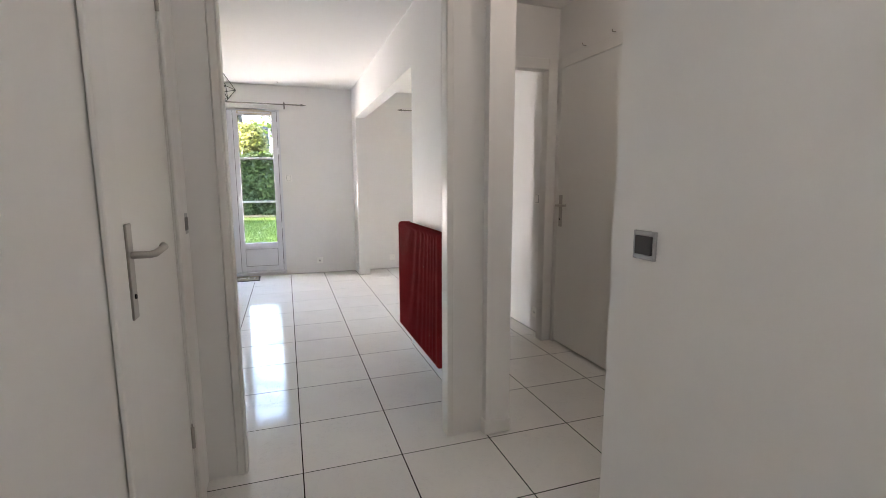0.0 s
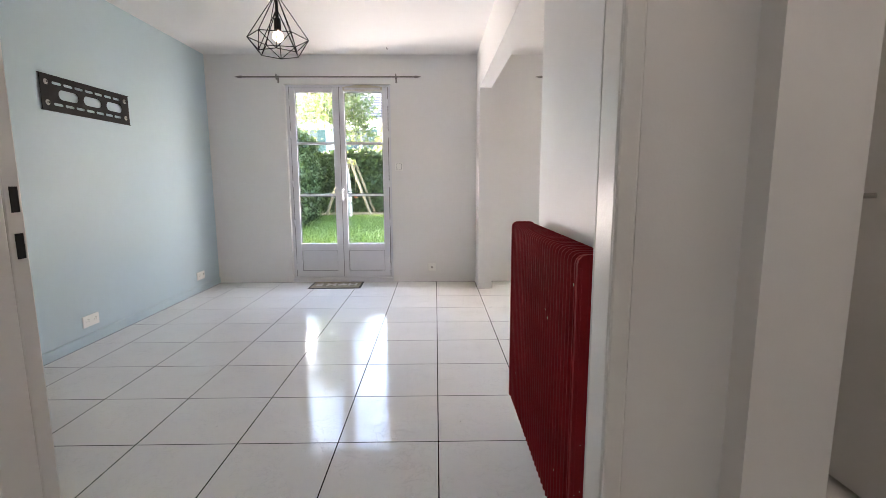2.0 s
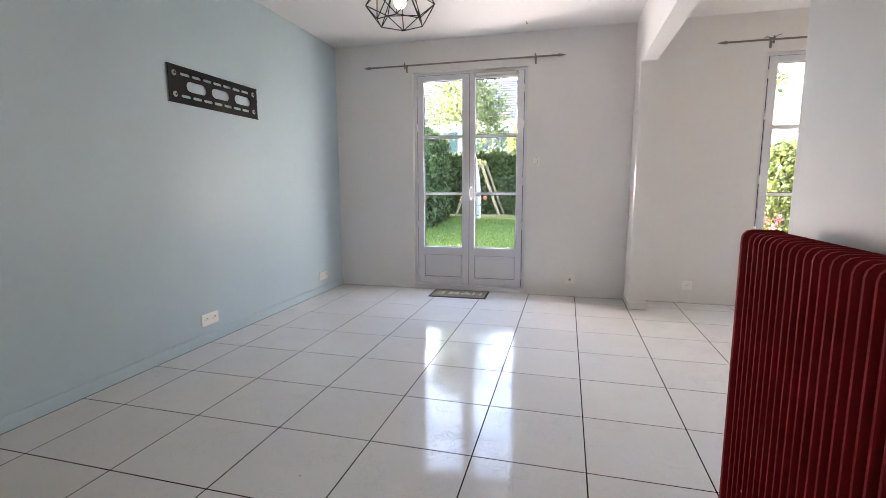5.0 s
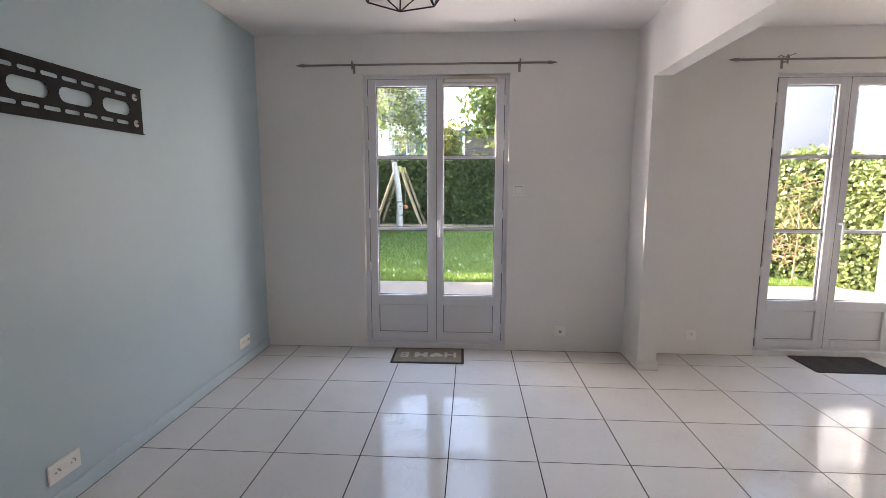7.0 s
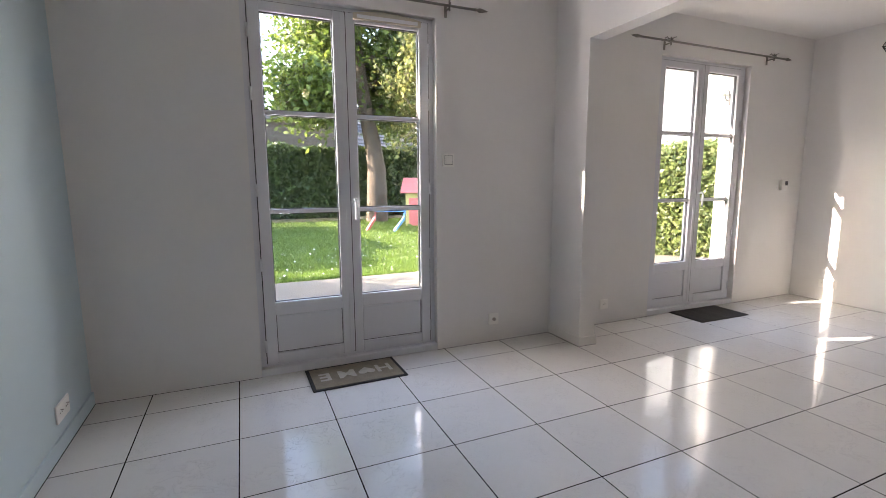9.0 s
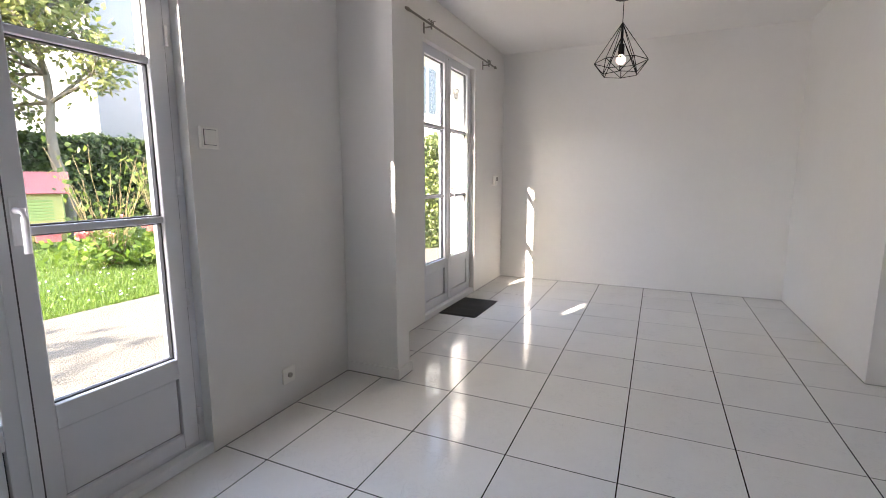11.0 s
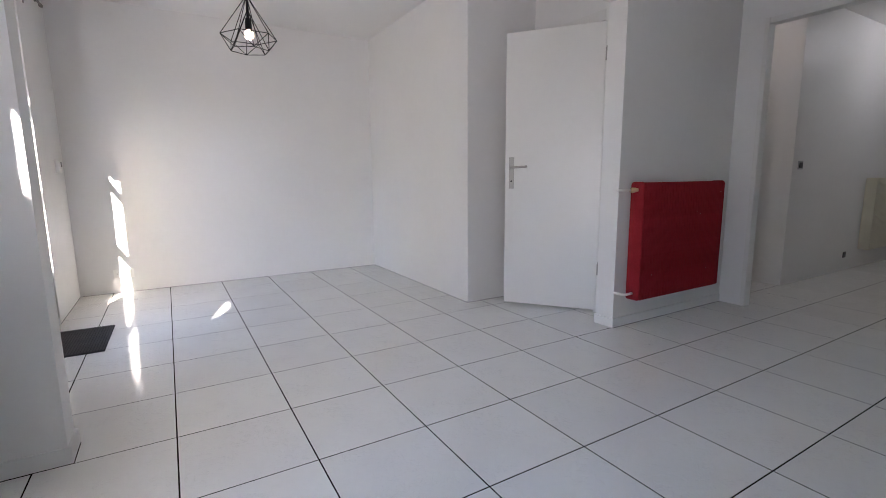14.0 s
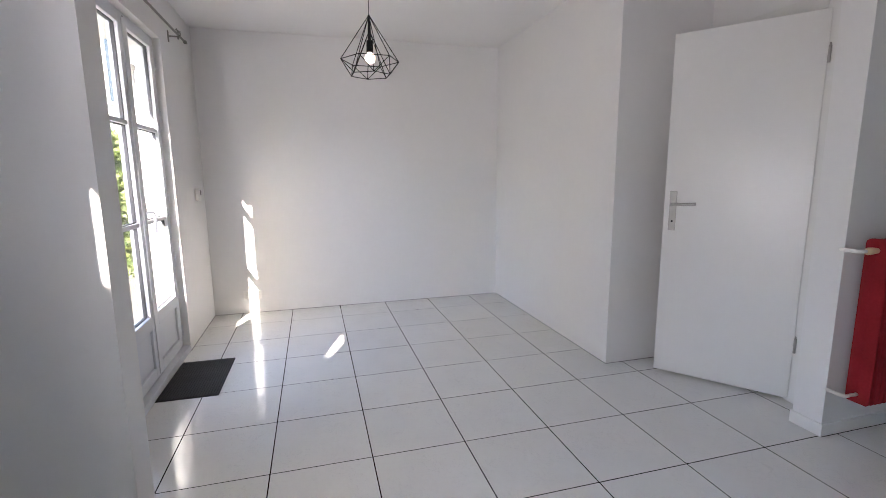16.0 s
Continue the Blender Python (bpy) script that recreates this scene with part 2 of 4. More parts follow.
RIB = mat("charcoal_ribbed_carpet", (0.028, 0.027, 0.027), rough=0.95, vary=0.25, scale=30, bump=0.5, bump_scale=500)
BULB = glow("warm_lit_bulb", (1.0, 0.68, 0.46), 0.6)
BEIGE = mat("beige_vent_plastic", (0.55, 0.50, 0.40), rough=0.5, vary=0.05)
# outdoors
CONCRETE = gravel_material()
SOIL = mat("lawn_soil_and_turf", (0.05, 0.08, 0.018), rough=0.95, vary=0.35, scale=1.2, bump=0.5, bump_scale=40)
EARTH = mat("bare_sandy_soil", (0.26, 0.19, 0.12), rough=1.0, vary=0.3, scale=2, bump=0.8, bump_scale=30)
GRASS = leaf_material("grass_blades", (0.07, 0.125, 0.014), (0.15, 0.22, 0.03), 0.42)
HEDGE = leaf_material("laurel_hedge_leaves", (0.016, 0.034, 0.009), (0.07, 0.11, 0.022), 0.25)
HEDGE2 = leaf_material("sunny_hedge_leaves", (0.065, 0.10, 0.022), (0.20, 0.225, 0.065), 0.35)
CROWN = leaf_material("broad_tree_leaves", (0.04, 0.075, 0.014), (0.17, 0.22, 0.04), 0.5)
BIRCHLEAF = leaf_material("birch_leaves", (0.06, 0.095, 0.03), (0.20, 0.235, 0.085), 0.45)
DRYLEAF = leaf_material("autumn_leaves", (0.09, 0.12, 0.03), (0.26, 0.25, 0.08), 0.45)
TWIG = mat("brown_dead_twigs", (0.22, 0.13, 0.07), rough=0.9, vary=0.2)
# Near-black: the shade inside a hedge is put into this colour.
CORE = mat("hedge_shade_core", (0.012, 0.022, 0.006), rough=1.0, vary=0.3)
BARK = mat("rough_brown_bark", (0.085, 0.062, 0.045), rough=0.95, vary=0.35, scale=5, bump=1.0, bump_scale=25)
PALEBARK = mat("pale_grey_bark", (0.145, 0.12, 0.092), rough=0.95, vary=0.3, scale=8, bump=0.8, bump_scale=30)
ROSESTEM = mat("yellow_brown_rose_stems", (0.24, 0.175, 0.085), rough=0.8, vary=0.25)
BIRCH = birch_material()
LUMBER = mat("weathered_swing_lumber", (0.26, 0.205, 0.13), rough=0.8, vary=0.15, scale=6, bump=0.3)
RENDER = mat("white_house_render", (0.58, 0.58, 0.58), rough=0.9, vary=0.05, scale=1.0, bump=0.3, bump_scale=60)
# RENDER greyed down: the far gable's shade is put into the base colour.
SHADE_RENDER = mat("shade_grey_house_render", (0.20, 0.205, 0.22), rough=0.9, vary=0.06, scale=1.0, bump=0.3, bump_scale=60)
SLATE = mat("grey_roof_tiles", (0.085, 0.083, 0.088), rough=0.8, vary=0.15, scale=2)
CLAD = mat("dark_timber_cladding", (0.075, 0.06, 0.05), rough=0.85, vary=0.2, scale=4, random_tone=0.15)
GREENSH = mat("dark_green_shutter", (0.02, 0.055, 0.045), rough=0.5)
GREYSH = mat("slate_grey_shutter", (0.11, 0.13, 0.15), rough=0.5)
PANE = mat("dark_far_window", (0.05, 0.06, 0.07), rough=0.08)
TOYROOF = mat("faded_pink_red_plastic", (0.42, 0.13, 0.12), rough=0.6)
TOYRED = mat("faded_red_plastic", (0.50, 0.12, 0.11), rough=0.5)
TOYYEL = mat("faded_yellow_plastic", (0.42, 0.38, 0.12), rough=0.5)
TOYGREEN = mat("faded_lime_plastic", (0.27, 0.36, 0.10), rough=0.5)
TOYBLUE = mat("light_blue_plastic", (0.15, 0.35, 0.65), rough=0.4)
PINK = leaf_material("pink_rose_petals", (0.55, 0.14, 0.14), (0.75, 0.30, 0.26), 0.3)
ORANGE = mat("orange_ball_plastic", (0.60, 0.19, 0.08), rough=0.4)


# ---- building helpers ----
def bm_box(bm, x0, x1, y0, y1, z0, z1, bevel=0.0):
    r = bmesh.ops.create_cube(bm, size=1.0)
    vs = r["verts"]
    bmesh.ops.scale(bm, vec=(x1 - x0, y1 - y0, z1 - z0), verts=vs)
    bmesh.ops.translate(bm, vec=((x0 + x1) / 2, (y0 + y1) / 2, (z0 + z1) / 2), verts=vs)
    if bevel:
        es = list({e for v in vs for e in v.link_edges})
        bmesh.ops.bevel(bm, geom=es, offset=bevel, segments=2, profile=0.5, affect="EDGES")
    return bm


def box(x0, x1, y0, y1, z0, z1, bevel=0.0):
    return bm_box(bmesh.new(), x0, x1, y0, y1, z0, z1, bevel)


def bm_tube(bm, pts, r, n=8, r2=None, close=True):
    """A round bar along points; r to r2 along it."""
    pts = [Vector(p) for p in pts]
    rings = []
    for i, p in enumerate(pts):
        d = (pts[min(i + 1, len(pts) - 1)] - pts[max(i - 1, 0)]).normalized()
        a = d.cross(Vector((0, 0, 1)) if abs(d.z) < 0.95 else Vector((1, 0, 0))).normalized()
        b = d.cross(a)
        rad = r if r2 is None else r + (r2 - r) * i / (len(pts) - 1)
        rings.append([bm.verts.new(p + rad * (math.cos(2 * math.pi * k / n) * a + math.sin(2 * math.pi * k / n) * b)) for k in range(n)])
    for u, v in zip(rings, rings[1:]):
        for k in range(n):
            bm.faces.new((u[k], u[(k + 1) % n], v[(k + 1) % n], v[k]))
    if close:
        bm.faces.new(rings[0][::-1])
        bm.faces.new(rings[-1])
    return bm


def bm_lathe(bm, profile, n=20, at=(0, 0, 0), axis="z"):
    """A turned shape from (radius, height) pairs."""
    rings = []
    for r, h in profile:
        ring = []
        for k in range(n):
            c, s = max(r, 1e-4) * math.cos(2 * math.pi * k / n), max(r, 1e-4) * math.sin(2 * math.pi * k / n)
            p = {"z": (c, s, h), "x": (h, c, s), "y": (c, h, s)}[axis]
            ring.append(bm.verts.new(Vector(p) + Vector(at)))
        rings.append(ring)
    for u, v in zip(rings, rings[1:]):
        for k in range(n):
            bm.faces.new((u[k], u[(k + 1) % n], v[(k + 1) % n], v[k]))
    bm.faces.new(rings[0][::-1])
    bm.faces.new(rings[-1])
    return bm


def mesh_of(name, bm, material, smooth=False):
    bmesh.ops.recalc_face_normals(bm, faces=bm.faces[:])
    me = bpy.data.meshes.new(name)
    bm.to_mesh(me)
    bm.free()
    me.materials.append(material)
    if smooth:
        for p in me.polygons:
            p.use_smooth = True
    return me


def part(name, bm, material, parent, label="", smooth=False):
    """One mesh object under a thing or under one of its parts."""
    ob = new(name, mesh_of(name, bm, material, smooth))
    ob.parent = parent
    if label:
        ob["label"] = label
    return ob


def thing(name, m, label, category, group="", kind=""):
    ob = new(name)
    ob.empty_display_size = 0.1
    ob.matrix_basis = m
    return tagged(ob, label, category, group, kind)


def structure(name, bm, material, label, category="wall"):
    return tagged(new(name, mesh_of(name, bm, material)), label, category, kind="structure")


def walls(name, boxes, material, label, category="wall"):
    bm = bmesh.new()
    for b in boxes:
        bm_box(bm, *b)
    return structure(name, bm, material, label, category)


H = 2.43
B = -0.02
# ---- large structure ----
F1, F2 = (-1.185, -0.068, 2.135), (1.845, 2.91, 2.115)
YI, YO = 6.655, 6.91
walls("wall_north", [(-2.2, F1[0], YI, YO, B, H), (F1[0], F1[1], YI, YO, F1[2], H), (F1[1], F2[0], YI, YO, B, H), (F2[0], F2[1], YI, YO, F2[2], H), (F2[1], 3.95, YI, YO, B, H)],
      WHITE, "white painted outer wall with two glazed door openings")
walls("wall_west", [(-2.2, -2.005, 2.264, YI, B, H)], BLUE, "pale blue painted living room wall")
walls("wall_south", [(-2.2, -0.28, 2.197, 2.264, B, H), (0.682, 0.98, 2.197, 2.264, B, H), (-0.28, 0.682, 2.197, 2.264, 2.05, H)], WHITE, "white partition wall with a doorless opening")
pil = walls("pilaster", [(0.835, 0.958, 2.150, 2.197, B, H)], WHITE, "white boxed pilaster with a small plinth at the corridor corner", "pilaster")
walls("wall_radiator", [(0.842, 0.98, 2.264, 3.505, B, H)], WHITE, "white partition wall behind the red radiator")
walls("beam", [(0.85, 0.968, 3.505, YI, 2.03, H)], WHITE, "white plastered ceiling beam between living and dining room", "beam")
walls("pier", [(0.85, 0.983, 6.318, YI, B, 2.03)], WHITE, "white plastered pier carrying the beam", "pier")
walls("pier_plinth", [(0.843, 0.992, 6.307, 6.318, 0, 0.062), (0.843, 0.85, 6.318, YI, 0, 0.062), (0.983, 0.992, 6.318, YI, 0, 0.062)], WHITE, "low white skirting round the pier", "skirting")
# Hood out of view, added to cut the top off the east wall's sun patch.
walls("lintel_sun_hood", [(F2[0] - 0.1, F2[1] + 0.1, YO, 7.03, F2[2], 2.32)], WHITE, "unseen hood above the dining garden door that trims the sun patch", "lintel")
walls("wall_east", [(3.775, 3.95, 3.8, YI, B, H)], WHITE, "white painted dining room end wall")
walls("wall_closet", [(1.86, 3.775, 3.845, 3.965, B, H), (1.86, 1.98, 3.32, 3.845, B, H)], WHITE, "white painted partition walls with a projecting corner")
walls("wall_doorway", [(0.98, 1.125, 3.25, 3.32, B, H), (1.125, 1.825, 3.25, 3.32, 2.05, H), (1.825, 1.98, 3.25, 3.32, B, H)], WHITE, "white partition around the dining room doorway")
CD0, CD1 = 2.468, 3.247
walls("wall_corridor", [(1.87, 1.98, CD1, 3.25, B, H), (1.87, 1.98, CD0, CD1, 2.05, H), (1.87, 1.98, 2.28, CD0, B, H), (1.87, 1.98, 1.56, 2.28, 2.05, H), (1.87, 1.98, 1.295, 1.56, B, H)],
      WHITE, "white corridor wall with two doors")
HD0, HD1 = 1.37, 2.0
walls("wall_hall_west", [(-0.52, -0.39, HD1, 2.197, B, H), (-0.52, -0.39, HD0, HD1, 2.05, H), (-0.52, -0.39, -1.5, HD0, B, H)], WHITE, "white hall wall beside the small door")
walls("wall_hall_east", [(0.835, 0.955, -1.5, 1.295, B, H), (0.955, 1.98, 1.175, 1.295, B, H)], WHITE, "white hall wall ending in a corner")
walls("wall_hall_south", [(-0.52, 0.99, -1.62, -1.5, B, H)], WHITE, "white hall end wall")
walls("ceiling", [(-2.2, 3.95, -1.62, YO, H, H + 0.12)], CEIL, "white painted ceiling", "ceiling")
floor = walls("floor", [(-2.2, 3.95, -1.62, YO, -0.2, -0.0006)], GROUT, "glossy white square floor tiles with dark joints", "floor")
walls("skirting_west", [(-2.005, -1.995, 2.266, YI, 0, 0.068)], BLUE, "low skirting painted pale blue like the wall", "skirting")
walls("skirting_radiator_wall", [(0.832, 0.842, 2.272, 3.505, 0, 0.06), (0.832, 0.985, 3.505, 3.515, 0, 0.06)], WHITE, "low white skirting under the radiator", "skirting")
part("plinth", box(0.828, 0.966, 2.141, 2.1965, 0.001, 0.07, 0.006), WHITE, pil)
# Unseen walls added so daylight can't leak under the closed doors.
walls("wall_outer_east", [(3.775, 3.95, -1.62, 3.8, B, H)], WHITE, "unseen plain white outer wall added to keep daylight out")
walls("wall_outer_west", [(-2.2, -2.005, -1.62, 2.197, B, H)], WHITE, "unseen plain white outer wall added to keep daylight out")
walls("wall_outer_south", [(-2.005, -0.52, -1.62, -1.5, B, H)], WHITE, "unseen plain white outer wall added to keep daylight out")
walls("wall_outer_south_east", [(0.99, 3.775, -1.62, -1.5, B, H)], WHITE, "unseen plain white outer wall added to keep daylight out")
walls("floor_edge_joint", [(-1.995, F1[0], YI - 0.003, YI, -0.001, 0.0012), (F1[1], 0.85, YI - 0.003, YI, -0.001, 0.0012), (0.983, F2[0], YI - 0.003, YI, -0.001, 0.0012), (F2[1], 3.775, YI - 0.003, YI, -0.001, 0.0012),
       (3.772, 3.775, 3.965, YI - 0.003, -0.001, 0.0012), (1.86, 3.772, 3.965, 3.968, -0.001, 0.0012), (1.857, 1.86, 3.33, 3.968, -0.001, 0.0012), (-1.995, -1.992, 2.275, YI - 0.003, -0.001, 0.0012),
       (0.829, 0.832, 2.275, 3.515, -0.001, 0.0012), (0.840, 0.843, 6.304, YI - 0.003, -0.001, 0.0012), (0.843, 0.992, 6.304, 6.307, -0.001, 0.0012)], GROUT, "thin dark joint where the tiles meet the walls", "joint")


def door_frame(name, axis, a0, a1, c0, c1, top, label, stop=None, cw=0.035, ct=0.006, jw=0.04):
    """Jambs and head round an opening that runs along axis from a0 to a1, c0 to c1 through the wall."""
    t = thing(name, Matrix(), label, "door frame", kind="structure")
    def bx(p0, p1, q0, q1, z0, z1):
        return box(p0, p1, q0, q1, z0, z1, 0.004) if axis == "x" else box(q0, q1, p0, p1, z0, z1, 0.004)
    for s, (p, q) in enumerate(((a0, a0 + jw), (a1 - jw, a1))):
        part("jamb", bx(p, q, c0, c1, 0, top), OLDWHITE, t)
        o0, o1 = (p - cw, q) if s == 0 else (p, q + cw)
        part("architrave", bx(o0, o1, c1, c1 + ct, 0, top + cw), OLDWHITE, t)
        part("architrave", bx(o0, o1, c0 - ct, c0, 0, top + cw), OLDWHITE, t)
    part("head", bx(a0 + jw, a1 - jw, c0, c1, top - 0.04, top), OLDWHITE, t)
    if stop:
        for p, q in ((a0 + 0.038, a0 + 0.058), (a1 - 0.058, a1 - 0.038)):
            part("door_stop", bx(p, q, stop[0], stop[1], 0, top - 0.04), OLDWHITE, t)
    part("architrave", bx(a0 + jw, a1 - jw, c1, c1 + ct, top - 0.04, top + cw), OLDWHITE, t)
    part("architrave", bx(a0 + jw, a1 - jw, c0 - ct, c0, top - 0.04, top + cw), OLDWHITE, t)
    return t


opening_frame = door_frame("door_frame_living", "x", -0.277, 0.681, 2.195, 2.265, 2.05, "painted frame of the doorless living room opening", cw=0.001, jw=0.029)
part("door_stop", box(-0.248, -0.239, 2.196, 2.262, 0, 2.02, 0.003), OLDWHITE, opening_frame)
part("rebate", box(-0.277, -0.248, 2.2715, 2.305, 0, 2.05, 0.003), OLDWHITE, opening_frame)
for zz in (1.058, 0.985):
    part("strike_slot", box(-0.2485, -0.2465, 2.283, 2.297, zz, zz + 0.04), BLACK, opening_frame, "dark strike plate slot")
door_frame("door_frame_dining", "x", 1.124, 1.826, 3.248, 3.322, 2.05, "painted frame of the dining room doorway")
door_frame("door_frame_corridor", "y", CD0 - 0.001, CD1 + 0.001, 1.868, 1.982, 2.052, "painted corridor door frame", (1.909, 1.93))
door_frame("door_frame_cupboard", "y", 1.559, 2.281, 1.868, 1.982, 2.052, "painted cupboard door frame", (1.909, 1.93))
door_frame("door_frame_hall", "y", HD0 - 0.001, HD1 + 0.001, -0.522, -0.388, 2.052, "painted frame of the small hall door", (-0.46, -0.433), 0.058, 0.013)


def lever_handle(parent, x, z, side, way, plate=True):
    """Backplate, keyhole and lever on a leaf that lies along x; side: -1 or +1 in y; way: the lever's direction in x."""
    y = 0.02 * side
    h = part("handle_plate", box(x - 0.019, x + 0.019, min(y, y + 0.006 * side), max(y, y + 0.006 * side), z - 0.155, z + 0.075, 0.002), STEEL, parent, "brushed steel handle plate")
    bm = bmesh.new()
    bm_tube(bm, [(x, y, z), (x, y + 0.045 * side, z), (x + 0.02 * way, y + 0.052 * side, z), (x + 0.11 * way, y + 0.052 * side, z + 0.004), (x + 0.125 * way, y + 0.045 * side, z + 0.006)], 0.009, 10)
    part("lever", bm, STEEL, h, "brushed steel lever", smooth=True)
    bm = bmesh.new()
    bm_tube(bm, [(x, y + 0.005 * side, z - 0.1), (x, y + 0.009 * side, z - 0.1)], 0.006, 10)
    part("keyhole", bm, BLACK, h)


def flush_door(name, m, width, label, swing=1, handle=0.06, hinges=(0.32, 1.79), lever_way=-1, height=2.03):
    """A flush leaf from its hinge at the origin along +x, 40 mm thick."""
    d = thing(name, m, label, "door", kind="structure")
    part("leaf", box(0, width, -0.02, 0.02, 0.019, height, 0.002), GLOSS, d)
    for s in (-1, 1):
        lever_handle(d, width - handle, 1.05, s, lever_way)
    for z in hinges:
        bm = bmesh.new()
        bm_tube(bm, [(-0.006, swing * 0.026, z - 0.04), (-0.006, swing * 0.026, z + 0.04)], 0.007, 10)
        bm_tube(bm, [(-0.006, swing * 0.026, z + 0.04), (-0.006, swing * 0.026, z + 0.052)], 0.004, 8)
        part("hinge", bm, STEEL, d, "small steel pin hinge", smooth=True)
    return d


ang = math.degrees(math.atan2(3.725 - 3.325, 1.70 - 1.168))
flush_door("door_dining", pose(1.149, 3.319, 0, 0, 0, ang), 0.681, "white flush door standing ajar in the dining room doorway", swing=1, handle=0.048, height=2.0)
flush_door("door_corridor", pose(1.888, CD0 + 0.042, 0, 0, 0, 90), CD1 - CD0 - 0.085, "closed white flush door in the corridor wall", swing=1, handle=0.045)
flush_door("door_cupboard", pose(1.888, 2.239, 0, 0, 0, -90), 0.635, "closed white cupboard door in the corridor wall", swing=-1, hinges=(0.30, 1.80))
flush_door("door_hall", pose(-0.412, HD1 - 0.042, 0, 0, 0, -90), HD1 - HD0 - 0.085, "closed white flush door in the hall wall", swing=1, handle=0.07, lever_way=-1)


def french_door(name, x0, x1, top, label, vent=False):
    """A two-leaf glazed door in its frame: three panes over a solid panel in each leaf."""
    d = thing(name, Matrix(), label, "french door", kind="structure")
    ya, yb = 6.705, 6.775
    part("frame", box(x0, x0 + 0.042, ya, yb, 0, top), PVC, d)
    for b in ((x1 - 0.042, x1, ya, yb, 0, top), (x0 + 0.042, x1 - 0.042, ya, yb, top - 0.03, top), (x0 + 0.042, x1 - 0.042, ya, yb, 0, 0.06)):
        part("frame", box(*b), PVC, d)
    part("threshold", box(x0, x1, 6.657, ya, 0.001, 0.045, 0.004), PVC, d)
    mid = (x0 + x1) / 2 - 0.003
    zt = top - 0.026
    for k, (a, b) in enumerate(((x0 + 0.036, mid - 0.002), (mid + 0.002, x1 - 0.036))):
        y0, y1 = 6.693, 6.75
        leaf = part("leaf", box(a, a + 0.062, y0, y1, 0.062, zt, 0.004), PVC, d)
        part("stile", box(b - 0.062, b, y0, y1, 0.062, zt, 0.004), PVC, leaf)
        p0, p1 = a + 0.062, b - 0.062
        part("rail", box(p0, p1, y0, y1, zt - 0.052, zt, 0.004), PVC, leaf)
        part("rail", box(p0, p1, y0, y1, 0.352, 0.432, 0.004), PVC, leaf)
        part("rail", box(p0, p1, y0, y1, 0.062, 0.122, 0.004), PVC, leaf)
        part("panel", box(p0 + 0.004, p1 - 0.004, y0 + 0.012, y1 - 0.012, 0.126, 0.348, 0.003), PVC, leaf)
        # Dark backing: the recess shade round the panel is put into its colour.
        part("panel_shadow_gap", box(p0, p1, y0 + 0.018, y1 - 0.018, 0.122, 0.352), GASKET_GAP, leaf)
        zs = [0.432, 0.968, 1.524, zt - 0.052]
        for z in zs[1:-1]:
            part("glazing_bar", box(p0, p1, y0 + 0.006, y1 - 0.006, z - 0.012, z + 0.012, 0.003), PVC, leaf)
        for u, v in zip(zs, zs[1:]):
            lo, hi = u + (0.012 if u > 0.5 else 0), v - (0.012 if v < 1.9 else 0)
            g = part("pane", box(p0, p1, 6.7195, 6.7235, lo, hi), GLASS, leaf)
            g.visible_shadow = False
            for q in ((p0, p0 + 0.005, lo, hi), (p1 - 0.005, p1, lo, hi), (p0 + 0.005, p1 - 0.005, lo, lo + 0.005), (p0 + 0.005, p1 - 0.005, hi - 0.005, hi)):
                part("gasket", box(q[0], q[1], 6.712, 6.731, q[2], q[3]), GASKET_GAP, leaf)
        ga, gb = (a - 0.005, b) if k == 0 else (a, b + 0.005)
        # Dark strips round the leaf's edge, painted as the shade in its gap.
        for q in ((ga, ga + 0.005, 0.06, zt) if k == 0 else (gb - 0.005, gb, 0.06, zt), (ga, gb, zt, zt + 0.003), (ga, gb, 0.0605, 0.0618)):
            part("rebate_gap_shade", box(q[0], q[1], 6.7015, 6.7048, q[2], q[3]), GASKET_GAP, leaf)
        hx = a - 0.004 if k == 0 else b + 0.004
        for z in (0.17, 0.66, 1.09, 1.62, 1.95):
            bm = bmesh.new()
            bm_tube(bm, [(hx, 6.692, z - 0.035), (hx, 6.692, z + 0.035)], 0.008, 10)
            part("hinge", bm, PVC, leaf, smooth=True)
    part("cover_strip", box(mid - 0.022, mid + 0.006, 6.688, 6.693, 0.07, zt - 0.01, 0.001), PVC, d)
    # Dark strip painted as the shaded gap where the leaves meet.
    part("meeting_gap_shade", box(mid + 0.0065, mid + 0.0105, 6.690, 6.6935, 0.064, zt - 0.002), GASKET_GAP, d)
    hx = mid + 0.03
    bm = box(hx - 0.012, hx + 0.012, 6.685, 6.693, 0.93, 1.07, 0.003)
    hp = part("handle", bm, PVC, d, "white window handle")
    bm = bmesh.new()
    bm_tube(bm, [(hx, 6.685, 1.03), (hx, 6.648, 1.03), (hx, 6.643, 1.01), (hx, 6.645, 0.91)], 0.009, 10)
    part("lever", bm, PVC, hp, smooth=True)
    if vent:
        bm = bmesh.new()
        n = 14
        xa, xb = mid + 0.055, x1 - 0.09
        up, dn = [], []
        for i in range(n + 1):
            u = i / n
            x = xa + (xb - xa) * u
            up.append((x, top - 0.028 + 0.022 * math.sin(math.pi * u)))
            dn.append((x, top - 0.062))
        fr_v = [bm.verts.new((x, 6.675, z)) for x, z in dn + up[::-1]]
        bm.faces.new(fr_v)
        r = bmesh.ops.extrude_face_region(bm, geom=bm.faces[:])
        bmesh.ops.translate(bm, vec=(0, 0.02, 0), verts=[v for v in r["geom"] if isinstance(v, bmesh.types.BMVert)])
        v = part("vent_cover", bm, BEIGE, d, "curved beige air vent cover")
        part("vent_slot", box(xa + 0.02, xb - 0.02, 6.672, 6.676, top - 0.055, top - 0.035, 0.001), PVC, v)
    return d


